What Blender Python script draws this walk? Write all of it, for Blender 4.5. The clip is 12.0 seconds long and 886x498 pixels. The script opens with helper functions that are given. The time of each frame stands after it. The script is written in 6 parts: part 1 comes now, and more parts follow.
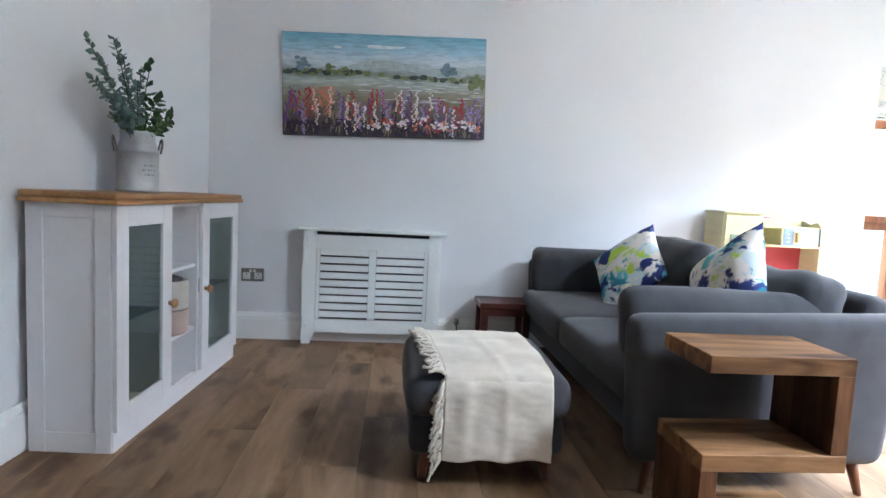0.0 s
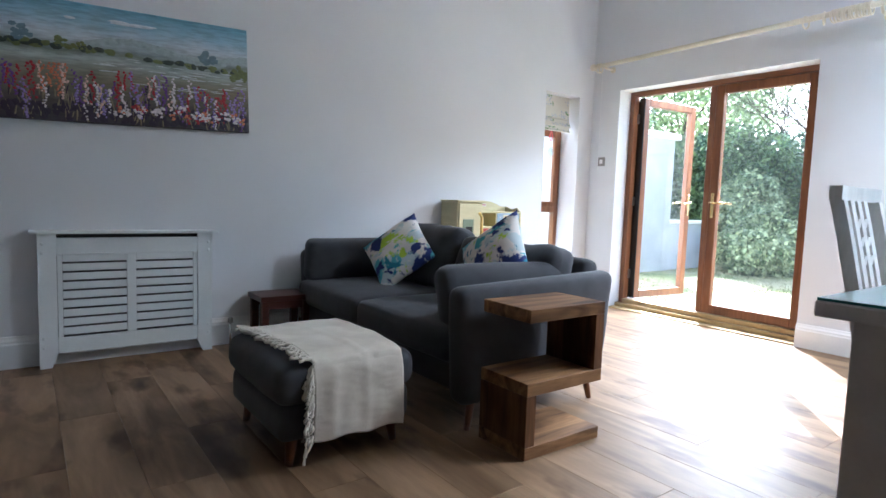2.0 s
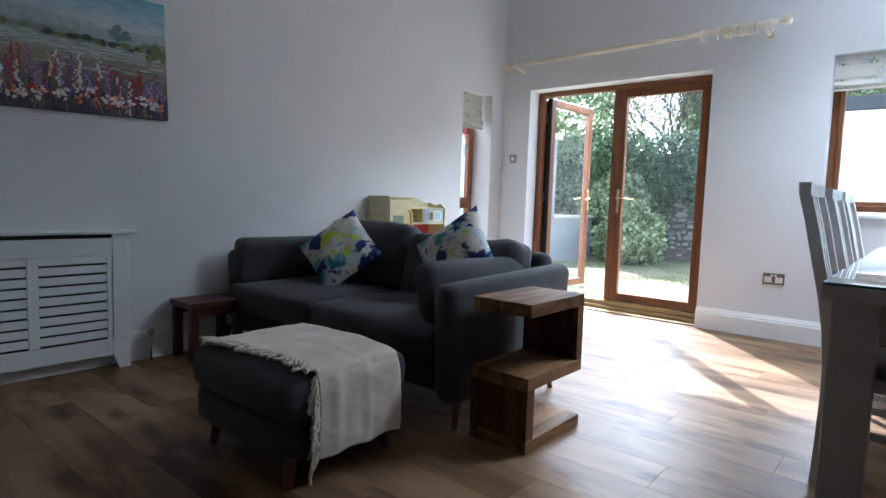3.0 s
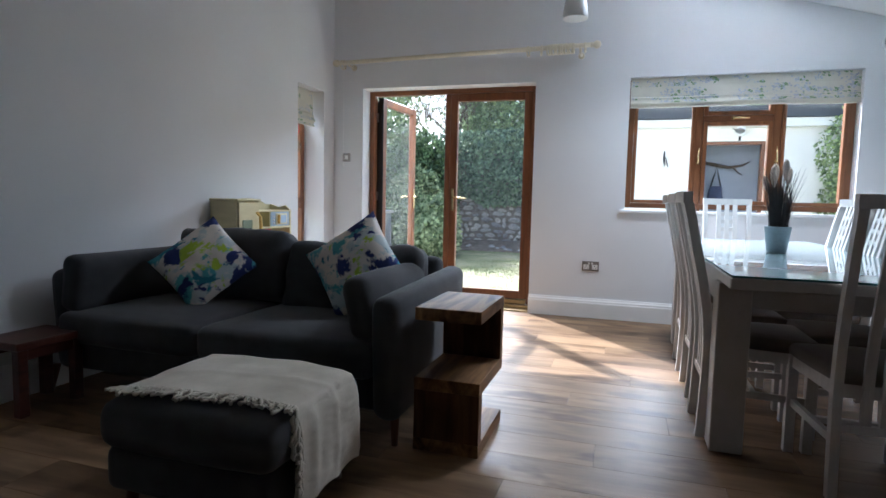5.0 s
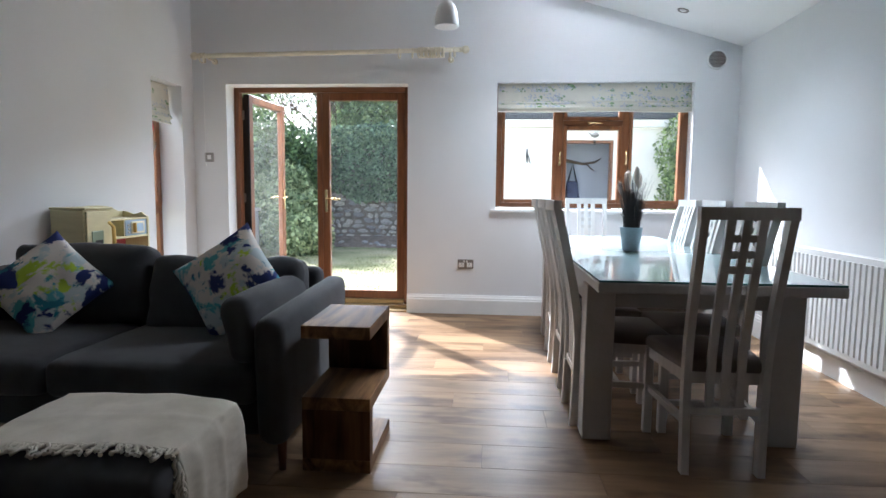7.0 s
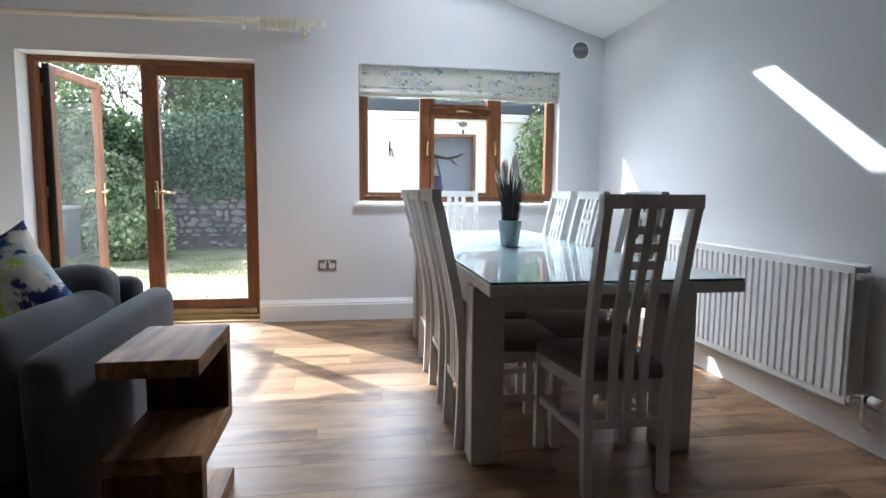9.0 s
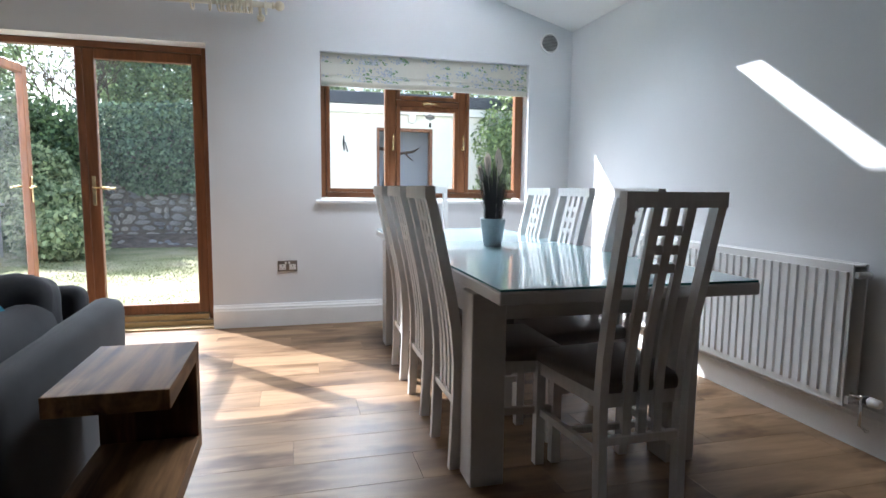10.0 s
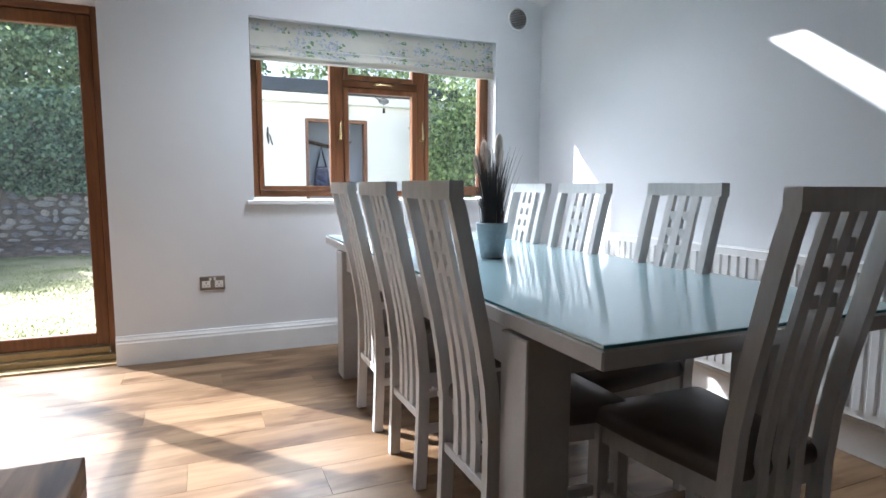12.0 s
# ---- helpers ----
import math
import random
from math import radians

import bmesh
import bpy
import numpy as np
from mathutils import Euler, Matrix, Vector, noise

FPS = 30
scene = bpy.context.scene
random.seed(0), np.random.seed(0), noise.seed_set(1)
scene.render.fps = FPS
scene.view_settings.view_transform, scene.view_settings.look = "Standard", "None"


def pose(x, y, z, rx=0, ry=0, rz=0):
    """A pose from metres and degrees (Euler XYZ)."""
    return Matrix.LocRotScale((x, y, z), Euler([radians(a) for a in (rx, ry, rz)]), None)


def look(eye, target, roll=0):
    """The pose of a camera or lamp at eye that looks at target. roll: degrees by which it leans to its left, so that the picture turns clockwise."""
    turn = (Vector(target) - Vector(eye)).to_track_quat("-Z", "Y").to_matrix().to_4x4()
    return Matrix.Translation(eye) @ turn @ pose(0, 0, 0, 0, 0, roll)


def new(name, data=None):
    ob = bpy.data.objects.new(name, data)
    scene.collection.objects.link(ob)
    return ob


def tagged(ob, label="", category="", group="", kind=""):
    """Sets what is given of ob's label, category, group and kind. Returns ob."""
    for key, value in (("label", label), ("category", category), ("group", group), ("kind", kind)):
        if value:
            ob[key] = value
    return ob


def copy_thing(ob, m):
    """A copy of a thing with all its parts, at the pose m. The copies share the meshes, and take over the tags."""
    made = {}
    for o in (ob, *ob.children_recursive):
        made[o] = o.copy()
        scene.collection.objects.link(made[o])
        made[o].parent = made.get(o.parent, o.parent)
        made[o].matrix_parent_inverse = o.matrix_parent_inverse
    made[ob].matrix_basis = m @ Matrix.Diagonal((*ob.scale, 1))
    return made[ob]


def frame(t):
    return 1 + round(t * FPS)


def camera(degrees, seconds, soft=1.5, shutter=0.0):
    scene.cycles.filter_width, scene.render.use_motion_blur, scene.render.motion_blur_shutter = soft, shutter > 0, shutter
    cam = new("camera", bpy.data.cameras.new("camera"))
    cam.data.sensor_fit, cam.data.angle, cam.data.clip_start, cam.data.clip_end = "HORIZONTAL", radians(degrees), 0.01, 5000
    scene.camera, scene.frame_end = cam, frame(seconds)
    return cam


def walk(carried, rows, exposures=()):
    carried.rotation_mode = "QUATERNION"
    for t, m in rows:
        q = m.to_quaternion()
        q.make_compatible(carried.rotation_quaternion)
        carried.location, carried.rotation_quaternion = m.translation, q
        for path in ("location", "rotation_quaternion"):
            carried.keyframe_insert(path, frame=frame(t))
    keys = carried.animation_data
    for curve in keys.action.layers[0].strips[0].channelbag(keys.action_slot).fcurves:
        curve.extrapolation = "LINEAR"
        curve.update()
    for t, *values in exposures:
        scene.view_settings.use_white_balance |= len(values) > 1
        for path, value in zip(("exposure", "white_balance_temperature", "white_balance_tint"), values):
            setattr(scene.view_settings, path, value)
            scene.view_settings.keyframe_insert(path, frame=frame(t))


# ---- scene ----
cam = camera(75.8, 12.0)
PATH = [
    (0, (0.015, 0.748, 0.991), (0.181, 2.733, 0.812), 2.9),
    (0.1, (-0.046, 0.731, 0.987), (0.272, 2.701, 0.816), 2.7),
    (0.2, (-0.050, 0.712, 0.991), (0.324, 2.672, 0.821), 2.7),
    (0.3, (-0.031, 0.704, 1.002), (0.415, 2.648, 0.829), 2.7),
    (0.4, (-0.064, 0.689, 1.010), (0.451, 2.615, 0.833), 2.7),
    (0.5, (-0.111, 0.651, 1.014), (0.477, 2.555, 0.837), 2.8),
    (1, (-0.253, 0.585, 1.031), (0.578, 2.396, 0.853), 2.5),
    (1.5, (-0.463, 0.642, 1.03), (0.535, 2.366, 0.855), 2.2),
    (2, (-0.625, 0.733, 0.993), (0.557, 2.337, 0.823), 2.0),
    (2.5, (-0.795, 0.92, 0.963), (0.579, 2.364, 0.797), 2.1),
    (3, (-0.942, 1.117, 0.973), (0.577, 2.407, 0.806), 1.9),
    (5, (-1.224, 1.728, 1.023), (0.677, 2.326, 0.852), 1.3),
    (5.5, (-1.266, 1.755, 1.064), (0.683, 2.168, 0.893), 1.0),
    (6, (-1.281, 1.758, 1.095), (0.687, 2.067, 0.915), 0.7),
    (6.5, (-1.269, 1.772, 1.109), (0.709, 2.004, 0.923), 0.7),
    (7, (-1.23, 1.787, 1.11), (0.754, 1.942, 0.917), 0.6),
    (7.5, (-1.194, 1.772, 1.085), (0.797, 1.808, 0.892), 0.7),
    (7.7, (-1.137, 1.775, 1.081), (0.854, 1.759, 0.888), 0.7),
    (9.3, (-0.705, 1.83, 1.074), (1.247, 1.446, 0.871), 0.6),
    (9.5, (-0.658, 1.88, 1.081), (1.286, 1.46, 0.875), 0.7),
    (10, (-0.538, 1.943, 1.076), (1.384, 1.433, 0.864), 0.6),
    (10.5, (-0.341, 1.964, 1.058), (1.546, 1.336, 0.847), 0.6),
    (11, (-0.164, 1.967, 1.06), (1.691, 1.251, 0.847), 0.5),
    (11.5, (0.027, 2.004, 1.073), (1.866, 1.252, 0.851), 0.3),
    (12, (0.207, 2.024, 1.072), (2.039, 1.251, 0.851), 0.2),
]
EXPOSURES = [(t, stops, kelvin, 10) for t, stops, kelvin in (
    (0, 3.4, 5550), (0.5, 3.42, 5500), (1, 3.15, 5450), (1.5, 2.8, 5450), (2, 2.45, 5450), (2.5, 2.1, 5450), (3, 1.8, 5450), (5, 1.4, 5600), (5.5, 1.5, 5650),
    (6.5, 1.62, 5800), (7.5, 1.65, 5850), (9.5, 1.55, 5850), (12, 1.47, 5850))]
walk(cam, [(t, look(eye, target, roll)) for t, eye, target, roll in PATH], EXPOSURES)

# ---- world, sun, large lights ----
SUN = Vector((1.165, 1.0, 1.535 * 0.74)).normalized()
world = bpy.data.worlds.new("sky")
scene.world = world
world.use_nodes = True
wn = world.node_tree
sky = wn.nodes.new("ShaderNodeTexSky")
sky.sky_type, sky.sun_disc = "NISHITA", False
sky.sun_elevation = math.asin(SUN.z)
sky.sun_rotation = math.atan2(SUN.x, SUN.y)
sky.air_density, sky.dust_density = 1.0, 2.0
bg = wn.nodes["Background"]
bg.inputs["Strength"].default_value = 0.15
wn.links.new(sky.outputs["Color"], bg.inputs["Color"])
sun = new("sun", bpy.data.lights.new("sun", "SUN"))
sun.data.energy, sun.data.angle, sun.data.color = 5.0, radians(0.5), (1.0, 0.975, 0.94)
sun.matrix_world = look(tuple(SUN * 30), (0, 0, 0))


def area(name, eye, target, sx, sy, power, spread=180, color=(0.93, 0.972, 1.0)):
    lamp = new(name, bpy.data.lights.new(name, "AREA"))
    lamp.data.shape, lamp.data.size, lamp.data.size_y = "RECTANGLE", sx, sy
    lamp.data.energy, lamp.data.color, lamp.data.spread = power, color, radians(spread)
    lamp.matrix_world = look(eye, target)
    return lamp


area("garden_daylight", (9.6, 2.5, 5.4), (1.9, 2.1, 0.9), 8.5, 2.8, 310, 80)
area("side_window_daylight", (3.42, 5.9, 3.05), (3.5, 4.4, 1.0), 1.0, 0.8, 13, 90)
area("roof_window_daylight", (3.2, 0.95, 3.15), (2.1, 1.3, 0.0), 0.7, 0.9, 26, 120)


# ---- materials ----
def nodes(name):
    m = bpy.data.materials.new(name)
    m.use_nodes = True
    return m, m.node_tree.nodes, m.node_tree.links, m.node_tree.nodes["Principled BSDF"]


def ramp(n, stops):
    r = n.new("ShaderNodeValToRGB")
    e = r.color_ramp.elements
    while len(e) < len(stops):
        e.new(0.5)
    for el, (p, c) in zip(e, stops):
        el.position, el.color = p, (*c, 1)
    return r


def mat(name, color, rough=0.6, metal=0.0, vary=0.06, scale=6.0, bump=0.0, bump_scale=60.0, stretch=(1, 1, 1), **extra):
    """A plain surface with stains at a large scale and grain at a small one."""
    m, n, l, b = nodes(name)
    tc = n.new("ShaderNodeTexCoord")
    mp = n.new("ShaderNodeMapping")
    mp.inputs["Scale"].default_value = stretch
    l.new(tc.outputs["Object"], mp.inputs["Vector"])
    t1, t2 = n.new("ShaderNodeTexNoise"), n.new("ShaderNodeTexNoise")
    t1.inputs["Scale"].default_value, t2.inputs["Scale"].default_value = scale, bump_scale
    t1.inputs["Detail"].default_value, t2.inputs["Detail"].default_value = 4, 5
    for t in (t1, t2):
        l.new(mp.outputs["Vector"], t.inputs["Vector"])
    mixn = n.new("ShaderNodeMath")
    mixn.operation = "ADD"
    half = n.new("ShaderNodeMath")
    half.operation, half.inputs[1].default_value = "MULTIPLY", 0.4
    l.new(t2.outputs["Fac"], half.inputs[0])
    l.new(t1.outputs["Fac"], mixn.inputs[0])
    l.new(half.outputs[0], mixn.inputs[1])
    lo = tuple(max(0, c * (1 - vary * 1.5)) for c in color)
    hi = tuple(min(1, c * (1 + vary * 1.5)) for c in color)
    r = ramp(n, [(0.45, lo), (0.95, hi)])
    l.new(mixn.outputs[0], r.inputs["Fac"])
    l.new(r.outputs["Color"], b.inputs["Base Color"])
    b.inputs["Roughness"].default_value, b.inputs["Metallic"].default_value = rough, metal
    if bump:
        bp = n.new("ShaderNodeBump")
        bp.inputs["Strength"].default_value, bp.inputs["Distance"].default_value = bump, 0.002
        l.new(t2.outputs["Fac"], bp.inputs["Height"])
        l.new(bp.outputs["Normal"], b.inputs["Normal"])
    for k, v in extra.items():
        b.inputs[k.replace("_", " ")].default_value = v
    return m


def wood(name, dark, light, rough=0.45, axis="x", scale=1.0, knots=0.0, per_piece=0.0, bump=0.15, fine=0.45):
    """Grain drawn out along one axis, with rings, pores and optional knots."""
    m, n, l, b = nodes(name)
    tc, mp = n.new("ShaderNodeTexCoord"), n.new("ShaderNodeMapping")
    s = {"x": (0.9, 9, 9), "y": (7, 1.1, 7), "z": (9, 9, 0.9)}[axis]
    mp.inputs["Scale"].default_value = tuple(c * scale for c in s)
    src = tc.outputs["Object"]
    info = n.new("ShaderNodeObjectInfo")
    if per_piece:
        off = n.new("ShaderNodeVectorMath")
        off.operation = "ADD"
        sc = n.new("ShaderNodeMath")
        sc.operation, sc.inputs[1].default_value = "MULTIPLY", 37.0
        l.new(info.outputs["Random"], sc.inputs[0])
        l.new(src, off.inputs[0])
        l.new(sc.outputs[0], off.inputs[1])
        src = off.outputs[0]
    l.new(src, mp.inputs["Vector"])
    t1, t2 = n.new("ShaderNodeTexNoise"), n.new("ShaderNodeTexNoise")
    t1.inputs["Scale"].default_value, t1.inputs["Detail"].default_value, t1.inputs["Distortion"].default_value = 1.0, 6, 1.2
    t2.inputs["Scale"].default_value, t2.inputs["Detail"].default_value = 7.0, 4
    l.new(mp.outputs["Vector"], t1.inputs["Vector"])
    l.new(mp.outputs["Vector"], t2.inputs["Vector"])
    mid = tuple((a + c) / 2 for a, c in zip(dark, light))
    r = ramp(n, [(0.32, dark), (0.5, mid), (0.7, light)])
    l.new(t1.outputs["Fac"], r.inputs["Fac"])
    mx = n.new("ShaderNodeMixRGB")
    mx.blend_type, mx.inputs["Fac"].default_value = "MULTIPLY", fine
    r2 = ramp(n, [(0.35, (0.6, 0.58, 0.55)), (0.6, (1, 1, 1))])
    l.new(t2.outputs["Fac"], r2.inputs["Fac"])
    l.new(r.outputs["Color"], mx.inputs[1])
    l.new(r2.outputs["Color"], mx.inputs[2])
    out = mx.outputs[0]
    if knots:
        mp2 = n.new("ShaderNodeMapping")
        mp2.inputs["Scale"].default_value = {"x": (2.2, 5, 5), "y": (5, 2.2, 5), "z": (5, 5, 2.2)}[axis]
        l.new(src, mp2.inputs["Vector"])
        t3 = n.new("ShaderNodeTexNoise")
        t3.inputs["Scale"].default_value, t3.inputs["Detail"].default_value = 1.3, 3
        l.new(mp2.outputs["Vector"], t3.inputs["Vector"])
        r3 = ramp(n, [(0.55, (1, 1, 1)), (0.64, (0.62, 0.56, 0.52)), (0.72, (0.36, 0.30, 0.26))])
        l.new(t3.outputs["Fac"], r3.inputs["Fac"])
        m3 = n.new("ShaderNodeMixRGB")
        m3.blend_type, m3.inputs["Fac"].default_value = "MULTIPLY", knots
        l.new(out, m3.inputs[1])
        l.new(r3.outputs["Color"], m3.inputs[2])
        out = m3.outputs[0]
    if per_piece:
        hsv = n.new("ShaderNodeHueSaturation")
        mr = n.new("ShaderNodeMapRange")
        mr.inputs["To Min"].default_value, mr.inputs["To Max"].default_value = 1 - per_piece, 1 + per_piece
        l.new(info.outputs["Random"], mr.inputs["Value"])
        l.new(mr.outputs[0], hsv.inputs["Value"])
        l.new(out, hsv.inputs["Color"])
        out = hsv.outputs[0]
    l.new(out, b.inputs["Base Color"])
    b.inputs["Roughness"].default_value = rough
    bp = n.new("ShaderNodeBump")
    bp.inputs["Strength"].default_value, bp.inputs["Distance"].default_value = bump, 0.001
    l.new(t2.outputs["Fac"], bp.inputs["Height"])
    l.new(bp.outputs["Normal"], b.inputs["Normal"])
    return m


def fabric(name, color, light, weave=900.0, rough=0.95, slub=0.5, bump=0.35):
    m, n, l, b = nodes(name)
    tc = n.new("ShaderNodeTexCoord")
    t1, t2 = n.new("ShaderNodeTexNoise"), n.new("ShaderNodeTexNoise")
    t1.inputs["Scale"].default_value, t1.inputs["Detail"].default_value = 9, 5
    t2.inputs["Scale"].default_value, t2.inputs["Detail"].default_value = weave, 2
    add = n.new("ShaderNodeMath")
    add.operation = "MULTIPLY_ADD"
    add.inputs[1].default_value = slub
    l.new(tc.outputs["Object"], t1.inputs["Vector"])
    l.new(tc.outputs["Object"], t2.inputs["Vector"])
    l.new(t2.outputs["Fac"], add.inputs[0])
    l.new(t1.outputs["Fac"], add.inputs[2])
    r = ramp(n, [(0.4, color), (1.0, light)])
    l.new(add.outputs[0], r.inputs["Fac"])
    l.new(r.outputs["Color"], b.inputs["Base Color"])
    b.inputs["Roughness"].default_value = rough
    b.inputs["Sheen Weight"].default_value = 0.15
    bp = n.new("ShaderNodeBump")
    bp.inputs["Strength"].default_value, bp.inputs["Distance"].default_value = bump, 0.001
    l.new(t2.outputs["Fac"], bp.inputs["Height"])
    l.new(bp.outputs["Normal"], b.inputs["Normal"])
    return m


def glass(name, tint=(1, 1, 1), rough=0.0, haze=0.0):
    """A thin pane: clear, with a mirror's share that grows to the edge-on view."""
    m, n, l, b = nodes(name)
    n.remove(b)
    tr, gl, mx, fr = n.new("ShaderNodeBsdfTransparent"), n.new("ShaderNodeBsdfGlossy"), n.new("ShaderNodeMixShader"), n.new("ShaderNodeLayerWeight")
    pw = n.new("ShaderNodeMath")
    pw.operation, pw.inputs[1].default_value = "POWER", 4.5
    ad = n.new("ShaderNodeMath")
    ad.operation = "MULTIPLY_ADD"
    ad.inputs[1].default_value, ad.inputs[2].default_value = 0.85, 0.04
    tr.inputs["Color"].default_value, gl.inputs["Roughness"].default_value = (*tint, 1), rough
    fr.inputs["Blend"].default_value = 0.5
    l.new(fr.outputs["Facing"], pw.inputs[0])
    l.new(pw.outputs[0], ad.inputs[0])
    l.new(ad.outputs[0], mx.inputs[0])
    l.new(tr.outputs[0], mx.inputs[1])
    l.new(gl.outputs[0], mx.inputs[2])
    out = mx
    if haze:
        dt, out = n.new("ShaderNodeBsdfTranslucent"), n.new("ShaderNodeMixShader")
        dt.inputs["Color"].default_value, out.inputs[0].default_value = (0.85, 0.9, 0.95, 1), haze
        l.new(mx.outputs[0], out.inputs[1])
        l.new(dt.outputs[0], out.inputs[2])
    l.new(out.outputs[0], n["Material Output"].inputs["Surface"])
    return m


WALL = mat("wall_paint", (0.715, 0.722, 0.738), 0.75, vary=0.02, scale=1.5, bump=0.12, bump_scale=180)
CEIL = mat("ceiling_paint", (0.82, 0.82, 0.82), 0.8, vary=0.02, scale=1.2, bump=0.1, bump_scale=160)
WHITE = mat("white_gloss_paint", (0.80, 0.80, 0.79), 0.35, vary=0.03, scale=5, bump=0.06, bump_scale=90)
CABINET = mat("cabinet_paint", (0.74, 0.73, 0.74), 0.45, vary=0.03, scale=4, bump=0.08, bump_scale=120)
COVER = mat("radiator_cover_paint", (0.80, 0.83, 0.82), 0.4, vary=0.03, scale=4, bump=0.06)
CHAIR = mat("chair_paint", (0.66, 0.64, 0.625), 0.4, vary=0.06, scale=12, bump=0.15, bump_scale=70, stretch=(3, 3, 0.6))
TABLE = mat("table_paint", (0.50, 0.48, 0.465), 0.4, vary=0.06, scale=8, bump=0.12, bump_scale=70)
CREAM = mat("cream_paint", (0.72, 0.66, 0.52), 0.4, vary=0.05)
METAL = mat("brushed_steel", (0.28, 0.265, 0.25), 0.35, 0.9, vary=0.08, bump_scale=200)
CHROME = mat("chrome", (0.8, 0.8, 0.8), 0.12, 1.0, vary=0.02)
BRASS = mat("brass", (0.72, 0.56, 0.30), 0.22, 1.0, vary=0.05)
BLACK = mat("black_plastic", (0.015, 0.015, 0.016), 0.5, vary=0.1)
PLASTIC = mat("white_plastic", (0.78, 0.78, 0.77), 0.35, vary=0.02)
OAKGRAIN = wood("door_timber", (0.140, 0.052, 0.020), (0.265, 0.105, 0.042), 0.35, "z", 1.0)
OAKGRAIN_Y = wood("door_timber_level", (0.140, 0.052, 0.020), (0.265, 0.105, 0.042), 0.35, "y", 1.0)
OAKTOP = wood("oak_top", (0.36, 0.19, 0.075), (0.52, 0.30, 0.13), 0.4, "y", 1.2)
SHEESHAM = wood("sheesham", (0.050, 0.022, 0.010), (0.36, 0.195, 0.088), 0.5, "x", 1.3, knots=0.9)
# The uprights get a darker tone than the level boards.
SHEESHAM_Z = wood("sheesham_upright_dark", (0.045, 0.019, 0.009), (0.22, 0.105, 0.048), 0.5, "z", 1.3, knots=0.6)
for m_ in (SHEESHAM, SHEESHAM_Z):
    m_.node_tree.nodes["Principled BSDF"].inputs["Specular IOR Level"].default_value = 0.12
MAHOGANY = wood("red_brown_wood", (0.035, 0.010, 0.007), (0.11, 0.030, 0.020), 0.35, "x", 1.3)
LEG = wood("turned_leg_wood", (0.10, 0.035, 0.015), (0.20, 0.075, 0.03), 0.4, "z", 1.5)
PLANK = wood("oak_laminate", (0.132, 0.075, 0.038), (0.310, 0.200, 0.116), 0.42, "y", 0.8, knots=1.0, per_piece=0.15, bump=0.16, fine=0.3)
PLANK.node_tree.nodes["Principled BSDF"].inputs["Specular IOR Level"].default_value = 0.2
GAP = mat("plank_joint", (0.09, 0.055, 0.035), 0.8)
SOFA = fabric("charcoal_weave", (0.021, 0.0215, 0.025), (0.050, 0.051, 0.057), slub=0.6)
THROW = fabric("cream_wool", (0.50, 0.44, 0.36), (0.72, 0.66, 0.56), weave=500, slub=0.45, bump=0.6)
SEAT = mat("taupe_leather", (0.16, 0.135, 0.12), 0.38, vary=0.1, bump=0.25, bump_scale=140)
PANE = glass("clear_pane")
CLEAR = glass("cabinet_pane", (0.80, 0.86, 0.84))


# ---- shapes ----
def box(bm, x0, x1, y0, y1, z0, z1, bevel=0.0, m=None, seg=1):
    vs = [bm.verts.new((x, y, z)) for z in (z0, z1) for x, y in ((x0, y0), (x1, y0), (x1, y1), (x0, y1))]
    fs = [bm.faces.new([vs[i] for i in f]) for f in ((3, 2, 1, 0), (4, 5, 6, 7), (0, 1, 5, 4), (1, 2, 6, 5), (2, 3, 7, 6), (3, 0, 4, 7))]
    if bevel:
        edges = list({e for f in fs for e in f.edges})
        out = bmesh.ops.bevel(bm, geom=edges, offset=bevel, segments=seg, affect="EDGES", profile=0.5)
        vs = list({v for f in out["faces"] for v in f.verts} | {v for v in vs if v.is_valid})
    if m is not None:
        for v in vs:
            v.co = m @ v.co
    return vs


def tube(bm, pts, r, seg=10, radii=None, caps=True):
    """A round bar through points, of one radius or one a point."""
    rings = []
    pts = [Vector(p) for p in pts]
    up = Vector((0, 0, 1))
    for i, p in enumerate(pts):
        d = (pts[min(i + 1, len(pts) - 1)] - pts[max(i - 1, 0)]).normalized()
        a = d.cross(up if abs(d.z) < 0.9 else Vector((1, 0, 0))).normalized()
        b = d.cross(a)
        rr = radii[i] if radii else r
        rings.append([bm.verts.new(p + (a * math.cos(k * math.tau / seg) + b * math.sin(k * math.tau / seg)) * rr) for k in range(seg)])
    for q, s in zip(rings, rings[1:]):
        for k in range(seg):
            f = bm.faces.new((q[k], s[k], s[(k + 1) % seg], q[(k + 1) % seg]))
            f.smooth = True
    if caps:
        bm.faces.new(rings[0])
        bm.faces.new(rings[-1][::-1])


def lathe(bm, profile, seg=24, m=None):
    """A turned body about z from (radius, height) pairs."""
    rings = [[Vector((r * math.cos(k * math.tau / seg), r * math.sin(k * math.tau / seg), z)) for k in range(seg)] for r, z in profile]
    rings = [[bm.verts.new(m @ v if m else v) for v in ring] for ring in rings]
    for q, s in zip(rings, rings[1:]):
        for k in range(seg):
            f = bm.faces.new((q[k], q[(k + 1) % seg], s[(k + 1) % seg], s[k]))
            f.smooth = True
    if profile[0][0] > 1e-4:
        bm.faces.new(rings[0][::-1])
    if profile[-1][0] > 1e-4:
        bm.faces.new(rings[-1])


def ticks(h, r, n):
    inner = [(-1 + 2 * i / n) * (h - r) for i in range(n + 1)]
    return [-h, -h + r * 0.15, -h + r * 0.5] + inner + [h - r * 0.5, h - r * 0.15, h]


